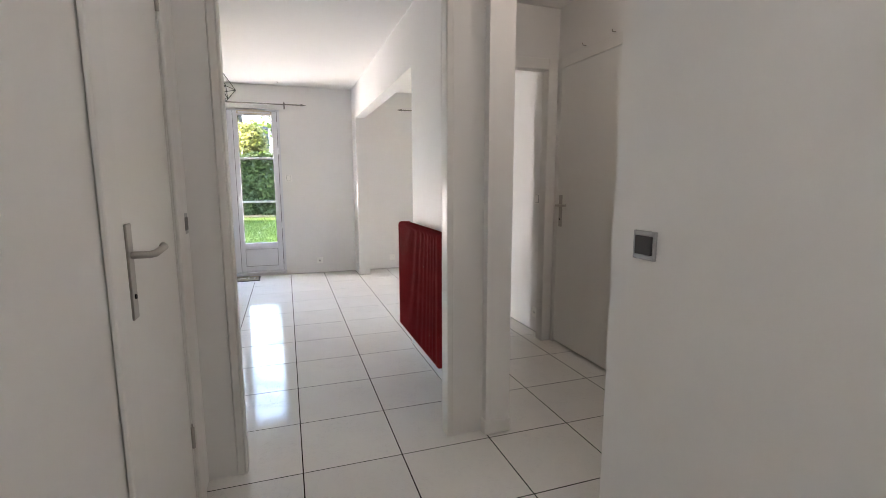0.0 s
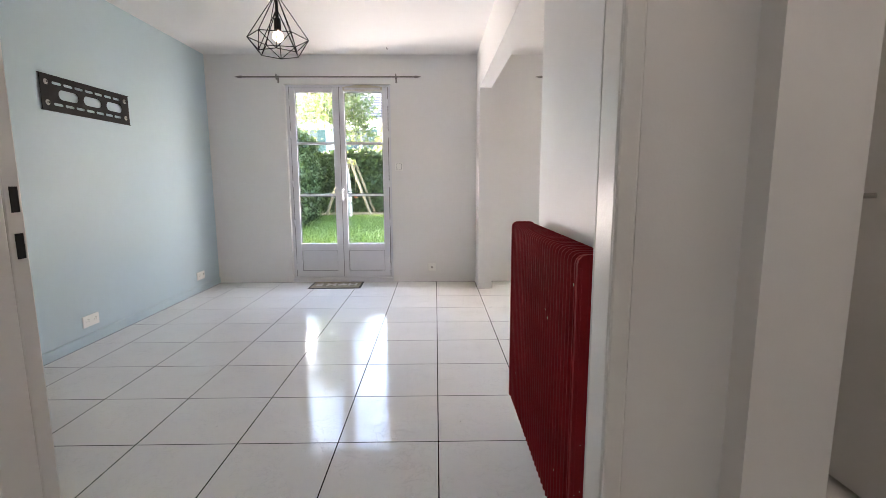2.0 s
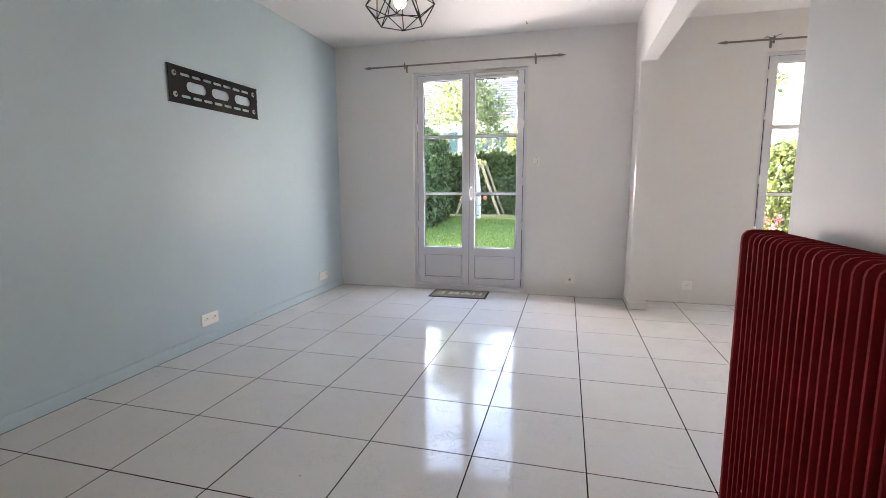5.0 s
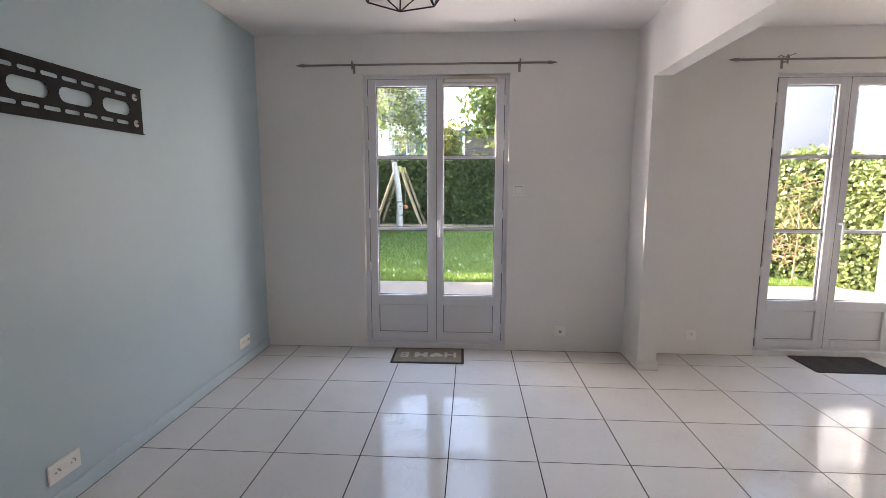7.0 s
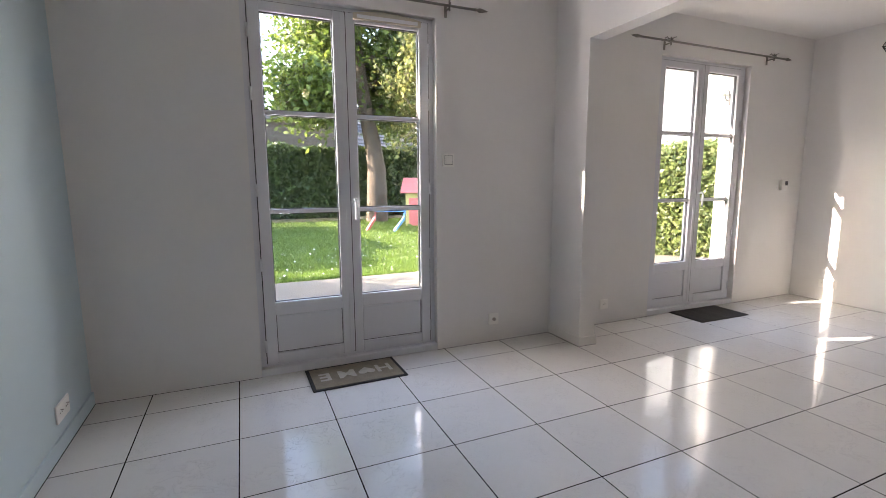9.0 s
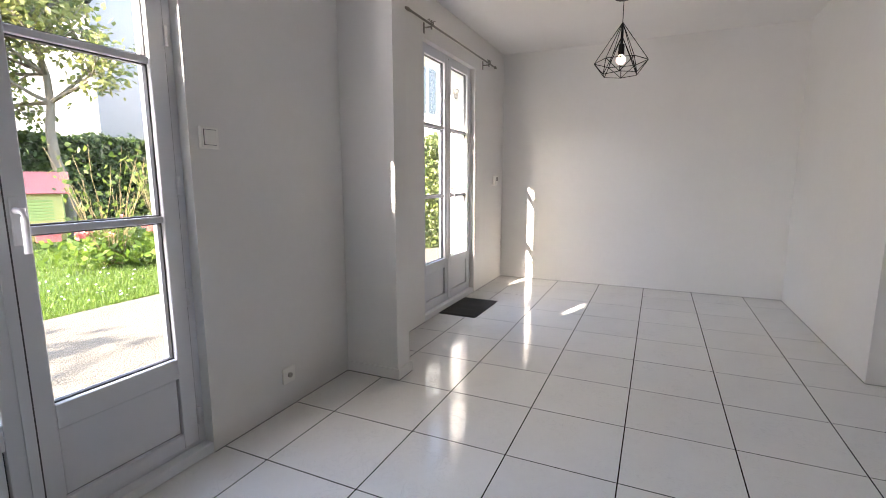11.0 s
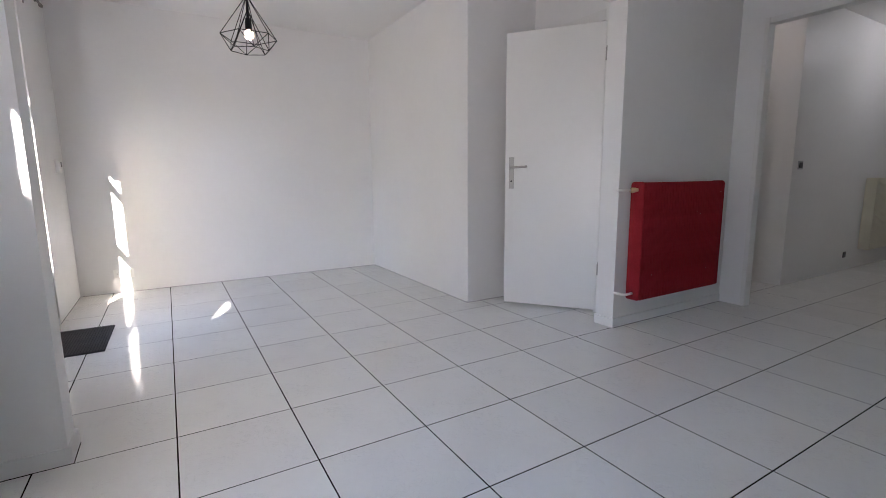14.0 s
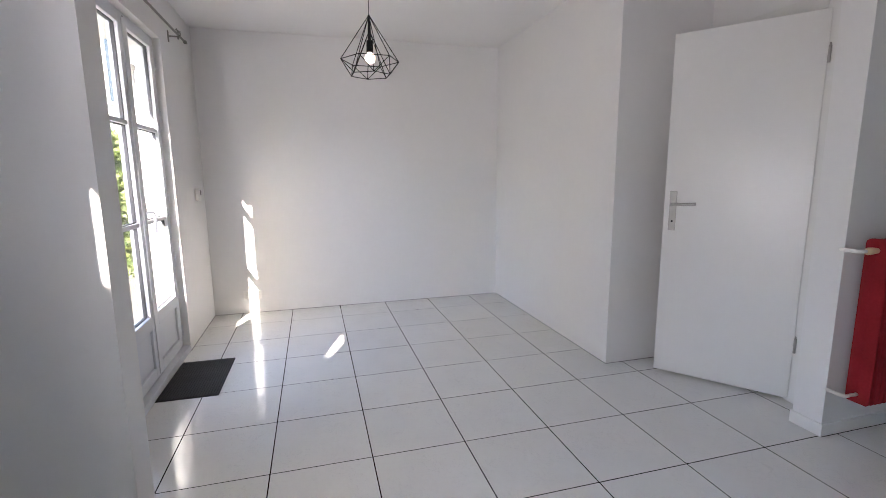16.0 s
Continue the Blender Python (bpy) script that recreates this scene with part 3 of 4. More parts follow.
french_door("french_door_living", *F1, "white two-leaf glazed garden door, closed", vent=True)
french_door("french_door_dining", *F2, "white two-leaf glazed garden door in sun, closed")
walls("door_sill_living", [(F1[0], F1[1], 6.775, 6.98, -0.1, 0.02)], CONCRETE, "concrete sill outside the garden door", "sill")
walls("door_sill_dining", [(F2[0], F2[1], 6.775, 6.98, -0.1, 0.02)], CONCRETE, "concrete sill outside the garden door", "sill")


# ---- fixtures and loose things indoors ----
def radiator(name, m, length, height, n, body, label, ends=True):
    """A finned steel radiator: its origin at the lower front corner of one end, along +y, its back towards +x."""
    r = thing(name, m, label, "radiator")
    depth = 0.095
    part("back_panel", box(0.062, depth - 0.012, 0.008, length - 0.008, 0.012, height - 0.02), body, r)

    def plate(th):
        bm = bmesh.new()
        rad = 0.022
        pts = [(0, 0.010), (0.010, 0)]
        pts += [(depth - 0.01, 0), (depth, 0.01)]
        pts += [(depth - rad + rad * math.cos(a), height - rad + rad * math.sin(a)) for a in (0, 0.52, 1.05, 1.57)]
        pts += [(rad - rad * math.sin(a), height - rad + rad * math.cos(a)) for a in (0, 0.52, 1.05, 1.57)]
        f = bm.faces.new([bm.verts.new((x, 0, z)) for x, z in pts])
        g = bmesh.ops.extrude_face_region(bm, geom=[f])
        bmesh.ops.translate(bm, vec=(0, th, 0), verts=[v for v in g["geom"] if isinstance(v, bmesh.types.BMVert)])
        return bm
    me = mesh_of("fin", plate(0.0058), body)
    for i in range(1, n - 1):
        f = new("fin", me)
        f.parent = r
        f.location = (0.004, 0.004 + (length - 0.018) * i / (n - 1), -0.004)
    for y in (0, length - 0.012):
        e = part("end_plate", plate(0.012), body, r)
        e.location = (0, y, 0)
        yb = -0.0015 if y == 0 else 0.0115
        part("pressed_rib", box(0.050, 0.058, yb, yb + 0.002, 0.03, height - 0.075, 0.0008), body, e)
        part("folded_lip", box(0.004, 0.010, yb, yb + 0.002, 0.02, height - 0.03, 0.0008), body, e)
    return r


rad = radiator("radiator", pose(0.715, 2.545, 0.195), 0.885, 0.75, 31, RED, "dark red painted finned steel radiator on the wall")
bm = bmesh.new()
bm_lathe(bm, [(0.0, -0.012), (0.0065, -0.012), (0.008, -0.007), (0.008, 0.0), (0.0, 0.0)], 14, (0.060, -0.0005, 0.714), "y")
part("plug", bm, STEEL, rad, "steel blanking plug", smooth=False)
bm = bmesh.new()
bm_tube(bm, [(0.060, -0.0126, 0.714), (0.060, -0.0134, 0.714)], 0.004, 6)
part("plug_socket", bm, BLACK, rad)
bm = bmesh.new()
bm_lathe(bm, [(0.0, 0.0), (0.012, 0.0), (0.014, 0.02), (0.015, 0.028), (0.0165, 0.05), (0.014, 0.062), (0.0, 0.064)], 16, (0.05, 0.885, 0.70), "y")
part("valve", bm, VALVE, rad, "yellowed plastic radiator valve", smooth=True)
bm = bmesh.new()
bm_tube(bm, [(0.05, 0.95, 0.70), (0.06, 0.985, 0.70), (0.127, 0.985, 0.70)], 0.008, 10)
part("pipe", bm, PLASTIC, rad, "white painted supply pipe", smooth=True)
bm = bmesh.new()
bm_tube(bm, [(0.05, 0.88, 0.04), (0.05, 0.95, 0.04), (0.06, 0.962, 0.04), (0.127, 0.962, 0.04)], 0.008, 10)
part("pipe", bm, PLASTIC, rad, "white painted return pipe", smooth=True)
for y in (0.2, 0.68):
    for z in (0.12, 0.62):
        part("wall_bracket", box(0.083, 0.127, y, y + 0.025, z, z + 0.04), RED, rad)
rng = np.random.default_rng(8)
for i in range(11):
    cx, cz, cr = 0.01 + 0.075 * rng.random(), 0.06 + 0.66 * rng.random(), 0.0008 + 0.0009 * rng.random()
    bm = bmesh.new()
    bm_tube(bm, [(cx, -0.0004, cz), (cx, 0.001, cz + 0.0002)], cr, 6)
    part("paint_chip", bm, CREAM, rad, "pale chip in the red paint")
for i in range(5):
    k, cz = 1 + int(26 * rng.random() ** 1.5), 0.08 + 0.62 * rng.random()
    cy = 0.0085 + (0.885 - 0.018) * k / 30
    part("paint_chip", box(0.0034, 0.0045, cy - 0.002, cy + 0.002, cz, cz + 0.003 + 0.004 * rng.random()), CREAM, rad, "pale chip in the red paint")
hall_rad = radiator("radiator", pose(0.737, -1.12, 0.19), 0.80, 0.75, 26, CREAM, "cream painted finned steel radiator in the hall")
for y in (0.2, 0.6):
    part("wall_bracket", box(0.083, 0.098, y, y + 0.025, 0.3, 0.34), CREAM, hall_rad)


def pendant(m, label, drop=0.0):
    """A wire cage lamp; its origin at the ceiling."""
    p = thing("pendant_lamp", m, label, "pendant lamp", "cage pendant lamps")
    bm = bmesh.new()
    bm_lathe(bm, [(0.0, 0.0), (0.066, 0.0), (0.068, -0.004), (0.068, -0.040), (0.063, -0.046), (0.0, -0.046)], 32)
    part("ceiling_rose", bm, BLACK, p, "black ceiling rose", smooth=False)
    zt, zi, zm, zb, rm, rb, n = -0.158 - drop, -0.25 - drop, -0.428 - drop, -0.518 - drop, 0.185, 0.130, 6
    bm = bmesh.new()
    bm_tube(bm, [(0, 0, -0.046), (0, 0, zt)], 0.0028, 6)
    part("cord", bm, BLACK, p)
    top, inner = Vector((0, 0, zt)), Vector((0, 0, zi))
    ring = lambda r, k, z: Vector((r * math.cos(2 * math.pi * k / n), r * math.sin(2 * math.pi * k / n), z))
    mids = [ring(rm, k + 0.2, zm) for k in range(n)]
    lows = [ring(rb, k + 0.7, zb) for k in range(n)]
    for k in range(n):
        q = (k + 1) % n
        for a, b in ((top, mids[k]), (mids[k], mids[q]), (mids[k], lows[k]), (mids[q], lows[k]), (lows[k], lows[q]), (inner, lows[k])):
            bm = bmesh.new()
            bm_tube(bm, [a, b], 0.0027, 6)
            part("cage_wire", bm, BLACK, p)
    bm = bmesh.new()
    bm_lathe(bm, [(0.0, zt), (0.007, zt - 0.002), (0.009, zt - 0.06), (0.010, zt - 0.145), (0.02, zt - 0.152), (0.022, zt - 0.222), (0.0, zt - 0.222)], 18)
    part("lamp_holder", bm, BLACK, p, "black lamp holder", smooth=False)
    zc = zt - 0.258
    bm = bmesh.new()
    pr = [(0.0, zt - 0.222), (0.014, zt - 0.223), (0.017, zt - 0.228)] + [(0.033 * math.sin(a), zc + 0.033 * math.cos(a)) for a in (0.9, 1.2, 1.57, 2.0, 2.4, 2.8)] + [(0.0, zc - 0.033)]
    bm_lathe(bm, pr, 20)
    part("bulb", bm, BULB, p, "lit warm white bulb", smooth=True)
    return p


pendant(pose(-0.58, 4.65, H), "black wire cage pendant lamp with a lit bulb")
pendant(pose(2.48, 5.362, H, 0, 0, 20), "black wire cage pendant lamp with a lit bulb", 0.05)
for lx, ly, lz in ((-0.58, 4.65, H - 0.416), (2.48, 5.362, H - 0.466)):
    lb = new("bulb_light", bpy.data.lights.new("bulb_light", "POINT"))
    lb.location = (lx, ly, lz)
    lb.data.energy, lb.data.color, lb.data.shadow_soft_size = 0.7, (1.0, 0.80, 0.58), 0.034


def plate_with_holes(outer, holes, th):
    """A flat plate in y and z with openings, th thick in x."""
    bm = bmesh.new()
    edges = []
    for loop in [outer] + holes:
        vs = [bm.verts.new((0, y, z)) for y, z in loop]
        edges += [bm.edges.new((vs[i], vs[(i + 1) % len(vs)])) for i in range(len(vs))]
    bmesh.ops.triangle_fill(bm, edges=edges, use_beauty=True, use_dissolve=False)
    r = bmesh.ops.extrude_face_region(bm, geom=bm.faces[:])
    bmesh.ops.translate(bm, vec=(th, 0, 0), verts=[v for v in r["geom"] if isinstance(v, bmesh.types.BMVert)])
    return bm


def slot(cy, cz, w, h, n=6):
    r = h / 2
    pts = [(cy + w / 2 - r + r * math.sin(a), cz + r * math.cos(a)) for a in [math.pi * i / n for i in range(n + 1)]]
    return pts + [(cy - w / 2 + r - r * math.sin(a), cz - r * math.cos(a)) for a in [math.pi * i / n for i in range(n + 1)]]


tv = thing("tv_wall_bracket", pose(-2.005, 4.52, 1.558), "black steel television wall bracket with slots", "tv bracket")
W, HH = 0.82, 0.214
holes = [slot(W * u, HH / 2, 0.168, 0.062) for u in (0.27, 0.53, 0.80)]
for z in (0.042, HH - 0.042):
    holes += [slot(W * (0.16 + 0.113 * i), z, 0.078, 0.017, 3) for i in range(7)]
plate = part("plate", plate_with_holes([(0, 0), (W, 0), (W, HH), (0, HH)], holes, 0.003), BLACK, tv)
plate.location = (0.009, 0, 0)
part("flange", box(0.0, 0.012, 0, W + 0.012, HH, HH + 0.004), BLACK, tv)
part("flange", box(0.0, 0.012, 0, W + 0.012, -0.004, 0.0), BLACK, tv)
for y in (0.045, W - 0.045):
    for z in (0.045, HH - 0.045):
        bm = bmesh.new()
        bm_lathe(bm, [(0.0, 0.012), (0.017, 0.012), (0.017, 0.014), (0.009, 0.015), (0.009, 0.02), (0.0, 0.021)], 14, (0, y, z), "x")
        bolt = part("bolt", bm, STEEL, tv, "steel bolt with washer")
        bm = bmesh.new()
        bm_lathe(bm, [(0.0, 0.0205), (0.0065, 0.0208), (0.006, 0.0222), (0.0, 0.0222)], 6, (0, y, z), "x")
        part("socket", bm, BLACK, bolt, "dark hexagonal socket")


def curtain_rod(x0, x1, brackets, label, hook=False):
    """A thin rod with spear finials on wall brackets, 65 mm off the north wall."""
    t = thing("curtain_rod", pose((x0 + x1) / 2, 6.59, 2.192), label, "curtain rod", "curtain rods")
    h = (x1 - x0) / 2
    bm = bmesh.new()
    bm_tube(bm, [(-h + 0.09, 0, 0), (h - 0.09, 0, 0)], 0.0075, 10)
    part("rod", bm, RODM, t, smooth=True)
    for s in (-1, 1):
        bm = bmesh.new()
        bm_lathe(bm, [(0.0, 0.0), (0.008, 0.002), (0.009, 0.012), (0.005, 0.016), (0.012, 0.03), (0.013, 0.04), (0.008, 0.07), (0.0, 0.10)] if s > 0 else
                 [(0.0, -0.10), (0.008, -0.07), (0.013, -0.04), (0.012, -0.03), (0.005, -0.016), (0.009, -0.012), (0.008, -0.002), (0.0, 0.0)], 12, (s * (h - 0.095), 0, 0), "x")
        part("finial", bm, RODM, t, "spear-shaped finial", smooth=True)
    for x in brackets:
        x -= (x0 + x1) / 2
        bm = bmesh.new()
        bm_tube(bm, [(x, 0.062, -0.012), (x, 0.0, -0.012), (x, -0.014, 0.0), (x, -0.012, 0.016)], 0.005, 8)
        bm_box(bm, x - 0.009, x + 0.009, 0.058, 0.0645, -0.05, 0.025, 0.002)
        bm_tube(bm, [(x, 0.0, 0.03), (x, 0.0, -0.03)], 0.006, 8)
        part("bracket", bm, RODM, t, smooth=False)
        if hook:
            bm = bmesh.new()
            bm_tube(bm, [(x - 0.07, -0.005, 0.012), (x - 0.05, -0.005, 0.025), (x - 0.03, -0.005, 0.012), (x, -0.005, 0.015), (x + 0.03, -0.005, 0.03), (x + 0.05, -0.005, 0.035)], 0.0035, 6)
            part("tie_hook", bm, RODM, t, smooth=True)
    return t


curtain_rod(-1.665, 0.263, (-1.24, -0.002), "dull pewter curtain rod with spear finials above the garden door")
curtain_rod(1.46, 3.34, (1.86, 3.10), "dull pewter curtain rod with hooks above the garden door", hook=True)


def on_wall(x, y, z, facing):
    """The pose of a fitting whose back lies on a wall; it faces +y of its own before the turn."""
    return pose(x, y, z, 0, 0, {"n": 0, "w": 90, "s": 180, "e": -90}[facing])


def socket(m, label, two=False, group="sockets"):
    t = thing("wall_socket", m, label, "socket", group)
    w = 0.075 if two else 0.04
    part("cover", box(-w, w, 0, 0.009, -0.04, 0.04, 0.004), PLASTIC, t)
    for x in ((-0.036, 0.036) if two else (0.0,)):
        bm = bmesh.new()
        bm_lathe(bm, [(0.0, 0.0092), (0.019, 0.0092), (0.021, 0.0105), (0.023, 0.0092), (0.023, 0.009), (0.0, 0.009)], 20, (x, 0, 0), "y")
        well = part("well", bm, PLASTIC, t)
        for dx, dz in ((-0.0095, 0), (0.0095, 0)):
            bm = bmesh.new()
            bm_tube(bm, [(x + dx, 0.0095, dz), (x + dx, 0.0112, dz)], 0.0028, 8)
            part("pin_hole", bm, BLACK, well)
        bm = bmesh.new()
        bm_tube(bm, [(x, 0.009, 0.012), (x, 0.02, 0.012)], 0.0024, 8)
        part("earth_pin", bm, STEEL, well)
    return t


def jack(m, label):
    t = thing("wall_outlet", m, label, "outlet")
    part("cover", box(-0.040, 0.040, 0, 0.011, -0.040, 0.040, 0.004), PLASTIC, t)
    bm = bmesh.new()
    bm_lathe(bm, [(0.0, 0.011), (0.012, 0.011), (0.012, 0.021), (0.007, 0.021), (0.0, 0.017)], 14, (0, 0, 0), "y")
    part("connector", bm, STEEL, t, "round metal aerial connector")
    return t


def white_switch(m, label):
    t = thing("light_switch", m, label, "switch")
    part("cover", box(-0.042, 0.042, 0, 0.013, -0.042, 0.042, 0.004), PLASTIC, t)
    part("rocker", box(-0.026, 0.026, 0.013, 0.0175, -0.026, 0.030, 0.003), PLASTIC, t)
    # Dark plate that paints the shadow edge round the rocker.
    part("rocker_gap_shade", box(-0.028, 0.028, 0.0125, 0.0135, -0.028, 0.032), GASKET_GAP, t)
    return t


def dark_switch(m, label):
    t = thing("light_switch", m, label, "switch", "silver framed switches")
    for b in ((-0.037, -0.030, -0.037, 0.037), (0.030, 0.037, -0.037, 0.037), (-0.030, 0.030, 0.0245, 0.037), (-0.030, 0.030, -0.037, -0.0245)):
        part("frame", box(b[0], b[1], 0, 0.010, b[2], b[3], 0.002), SILVER, t)
    part("rocker", box(-0.0295, 0.0295, 0.0, 0.0125, -0.024, 0.024, 0.003), DARKPL, t, "dark brown rocker")
    return t


white_switch(on_wall(0.012, YI, 1.272, "s"), "white rocker light switch beside the garden door")
jack(on_wall(0.362, YI, 0.166, "s"), "small white aerial outlet low on the wall")
socket(on_wall(1.37, YI, 0.16, "s"), "white single socket low beside the dining garden door")
socket(on_wall(-2.005, 4.72, 0.161, "e"), "white double socket low on the blue wall", True)
socket(on_wall(-2.005, 6.247, 0.168, "e"), "white double socket low on the blue wall", True)
socket(on_wall(3.775, 6.33, 0.168, "w"), "white double socket low on the end wall", True)
socket(on_wall(1.86, 3.47, 0.16, "w"), "white single socket low beside the doorway")
white_switch(on_wall(1.86, 3.47, 1.087, "w"), "white rocker light switch beside the doorway")
dark_switch(on_wall(-0.39, 2.10, 1.072, "e"), "dark rocker switch in a silver frame on the hall wall")
dark_switch(on_wall(0.835, 1.165, 1.06, "w"), "dark rocker switch in a silver frame on the hall wall")
dark_switch(on_wall(1.87, 2.372, 1.075, "w"), "dark rocker switch in a silver frame on the corridor wall")
t = thing("wall_outlet", on_wall(0.835, 0.0, 0.16, "w"), "small dark outlet low on the hall wall", "outlet")
part("cover", box(-0.03, 0.03, 0, 0.008, -0.03, 0.03, 0.003), DARKPL, t)
th = thing("thermostat", on_wall(3.49, YI, 1.09, "s"), "white wall thermostat with a small dark display", "thermostat")
part("case", box(-0.045, 0.045, 0, 0.028, -0.05, 0.05, 0.006), PLASTIC, th)
part("display", box(-0.040, -0.002, 0.028, 0.0295, -0.005, 0.035), DARKPL, th, "dark display")
hk = thing("ceiling_hook", pose(-0.07, 6.39, H), "small dark cup hook screwed into the ceiling", "hook")
bm = bmesh.new()
bm_tube(bm, [(0, 0, 0), (0, 0, -0.012), (0.008, 0, -0.02), (0.012, 0, -0.012)], 0.003, 6)
part("hook", bm, RODM, hk)
st = thing("shutter_stay", pose(2.91, 6.845, 1.86), "black iron shutter stay on the outer reveal", "shutter stay")
bm = box(-0.006, 0, -0.02, 0.02, -0.05, 0.05, 0.002)
bm_tube(bm, [(-0.003, 0, 0), (-0.04, 0, 0.0), (-0.045, 0, 0.04)], 0.006, 8)
for dy, dz in ((-0.022, 0.055), (0.022, 0.055)):
    bm_lathe(bm, [(0.0, -0.052), (0.02, -0.05), (0.024, -0.046), (0.02, -0.042), (0.0, -0.04)], 14, (0, dy, dz), "x")
part("bracket", bm, RODM, st, "grey cast stay with two round lobes")
for yy, zz in ((2.64, 2.10), (2.93, 2.10)):
    nl = thing("picture_hook", pose(1.868 - 0.012, yy, zz), "tiny dark metal hook above the corridor door", "hook", "hooks above the door")
    bm = bmesh.new()
    bm_tube(bm, [(0.0119, 0, 0), (-0.012, 0, 0), (-0.016, 0, 0.014)], 0.0025, 6)
    part("hook", bm, RODM, nl)

cl = thing("ceiling_light", pose(1.45, 1.75, H), "unseen plain white lamp holder with a lit bulb on the ceiling", "ceiling light")
bm = bmesh.new()
bm_lathe(bm, [(0.0, 0.0), (0.045, 0.0), (0.04, -0.03), (0.02, -0.04), (0.02, -0.075), (0.0, -0.075)], 18)
part("holder", bm, PLASTIC, cl)
bm = bmesh.new()
bm_lathe(bm, [(0.0, -0.075), (0.016, -0.078), (0.03, -0.11), (0.033, -0.13), (0.025, -0.155), (0.0, -0.165)], 18)
part("bulb", bm, BULB, cl, "lit warm white bulb", smooth=True)
# Unseen copy added to go with the hall fill lamp.
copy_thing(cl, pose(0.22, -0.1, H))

# door mats
m1 = thing("door_mat", pose(-0.668, 6.487, 0.0, 0, 0, 1.2), "beige door mat with pale letters and a dark border", "door mat")
part("border", box(-0.275, 0.275, -0.16, 0.16, 0.0005, 0.006, 0.002), MATDARK, m1, "dark mat border")
part("field", box(-0.255, 0.255, -0.14, 0.14, 0.006, 0.0085), MATBEIGE, m1)


def letter(ch, x, parent):
    cu = bpy.data.curves.new("letter", "FONT")
    cu.body, cu.size, cu.extrude, cu.align_x, cu.offset = ch, 0.145, 0.0008, "CENTER", 0.0035
    tmp = bpy.data.objects.new("letter", cu)
    scene.collection.objects.link(tmp)
    dg = bpy.context.evaluated_depsgraph_get()
    me = bpy.data.meshes.new_from_object(tmp.evaluated_get(dg))
    bpy.data.objects.remove(tmp)
    me.materials.clear()
    me.materials.append(MATLETTER)
    ob = new("letter", me)
    ob.parent = parent
    ob.matrix_basis = pose(x, 0.052, 0.0094, 0, 0, 180)
    return ob


for ch, x in (("H", 0.17), ("M", -0.055), ("E", -0.18)):
    letter(ch, x, m1)
bm = bmesh.new()
hv = []
for i in range(28):
    a = 2 * math.pi * i / 28
    hx, hy = 16 * math.sin(a) ** 3, 13 * math.cos(a) - 5 * math.cos(2 * a) - 2 * math.cos(3 * a) - math.cos(4 * a)
    hv.append(bm.verts.new((0.063 - hx * 0.0032, -hy * 0.0034, 0.0086)))
bm.faces.new(hv)
g = bmesh.ops.extrude_face_region(bm, geom=bm.faces[:])
bmesh.ops.translate(bm, vec=(0, 0, 0.0016), verts=[v for v in g["geom"] if isinstance(v, bmesh.types.BMVert)])
part("heart", bm, MATLETTER, m1, "pale heart in place of the letter O")
m2 = thing("door_mat", pose(2.385, 6.492, 0.0, 0, 0, -0.8), "charcoal ribbed carpet door mat by the garden door", "door mat")
part("base", box(-0.28, 0.28, -0.163, 0.163, 0.0005, 0.005, 0.001), RIB, m2)
# Ribs in a lighter grey than the mat's base.
RIBTOP = mat("lighter_grey_rib_pile", (0.062, 0.060, 0.058), rough=0.95, vary=0.3, scale=30, bump=0.5, bump_scale=500)
me = mesh_of("rib", box(-0.275, 0.275, -0.005, 0.005, 0.005, 0.0095, 0.002), RIBTOP)
for i in range(22):
    o = new("rib", me)
    o.parent = m2
    o.location = (0, -0.154 + 0.308 * i / 21, 0)


# ---- outdoors ----
G = -0.12


def ground_sheet():
    bm = bmesh.new()
    bmesh.ops.create_grid(bm, x_segments=60, y_segments=60, size=1.0)
    for v in bm.verts:
        v.co = Vector((math.copysign(abs(v.co.x) ** 3, v.co.x) * 900, math.copysign(abs(v.co.y) ** 3, v.co.y) * 900, G - 0.02))
    for v in bm.verts:
        if -6 < v.co.x < 6 and -4 < v.co.y < 9:
            v.co.z = G - 0.11
    return structure("ground", bm, SOIL, "green garden lawn", "lawn")


ground_sheet()
bm = bmesh.new()
bm_box(bm, -6, 7.5, 6.92, 9.92, G - 0.1, G, 0.006)
structure("terrace", bm, CONCRETE, "pale washed-gravel concrete terrace outside the garden doors", "terrace")


def leaf_mesh(name, pts, nrm, size, material, ratio=1.7, tilt=0.9, seed=1):
    """Many small bent leaves at points, leaning round the given normals; one joined mesh."""
    rng = np.random.default_rng(seed)
    n = len(pts)
    d = nrm + tilt * rng.normal(size=(n, 3))
    d /= np.linalg.norm(d, axis=1)[:, None] + 1e-9
    u = np.cross(d, rng.normal(size=(n, 3)))
    u /= np.linalg.norm(u, axis=1)[:, None] + 1e-9
    v = np.cross(d, u)
    s = size * (0.6 + 0.8 * rng.random(n))[:, None]
    a = pts - u * s * ratio / 2
    b = pts + v * s / 2 + d * s * 0.12
    c = pts + u * s * ratio / 2
    e = pts - v * s / 2 + d * s * 0.12
    co = np.stack([a, b, c, e], 1).reshape(-1, 3)
    me = bpy.data.meshes.new(name)
    me.vertices.add(4 * n)
    me.vertices.foreach_set("co", co.astype(np.float32).ravel())
    me.loops.add(4 * n)
    me.loops.foreach_set("vertex_index", np.arange(4 * n, dtype=np.int32))
    me.polygons.add(n)
    me.polygons.foreach_set("loop_start", np.arange(0, 4 * n, 4, dtype=np.int32))
    me.update(calc_edges=True)
    me.materials.append(material)
    return me


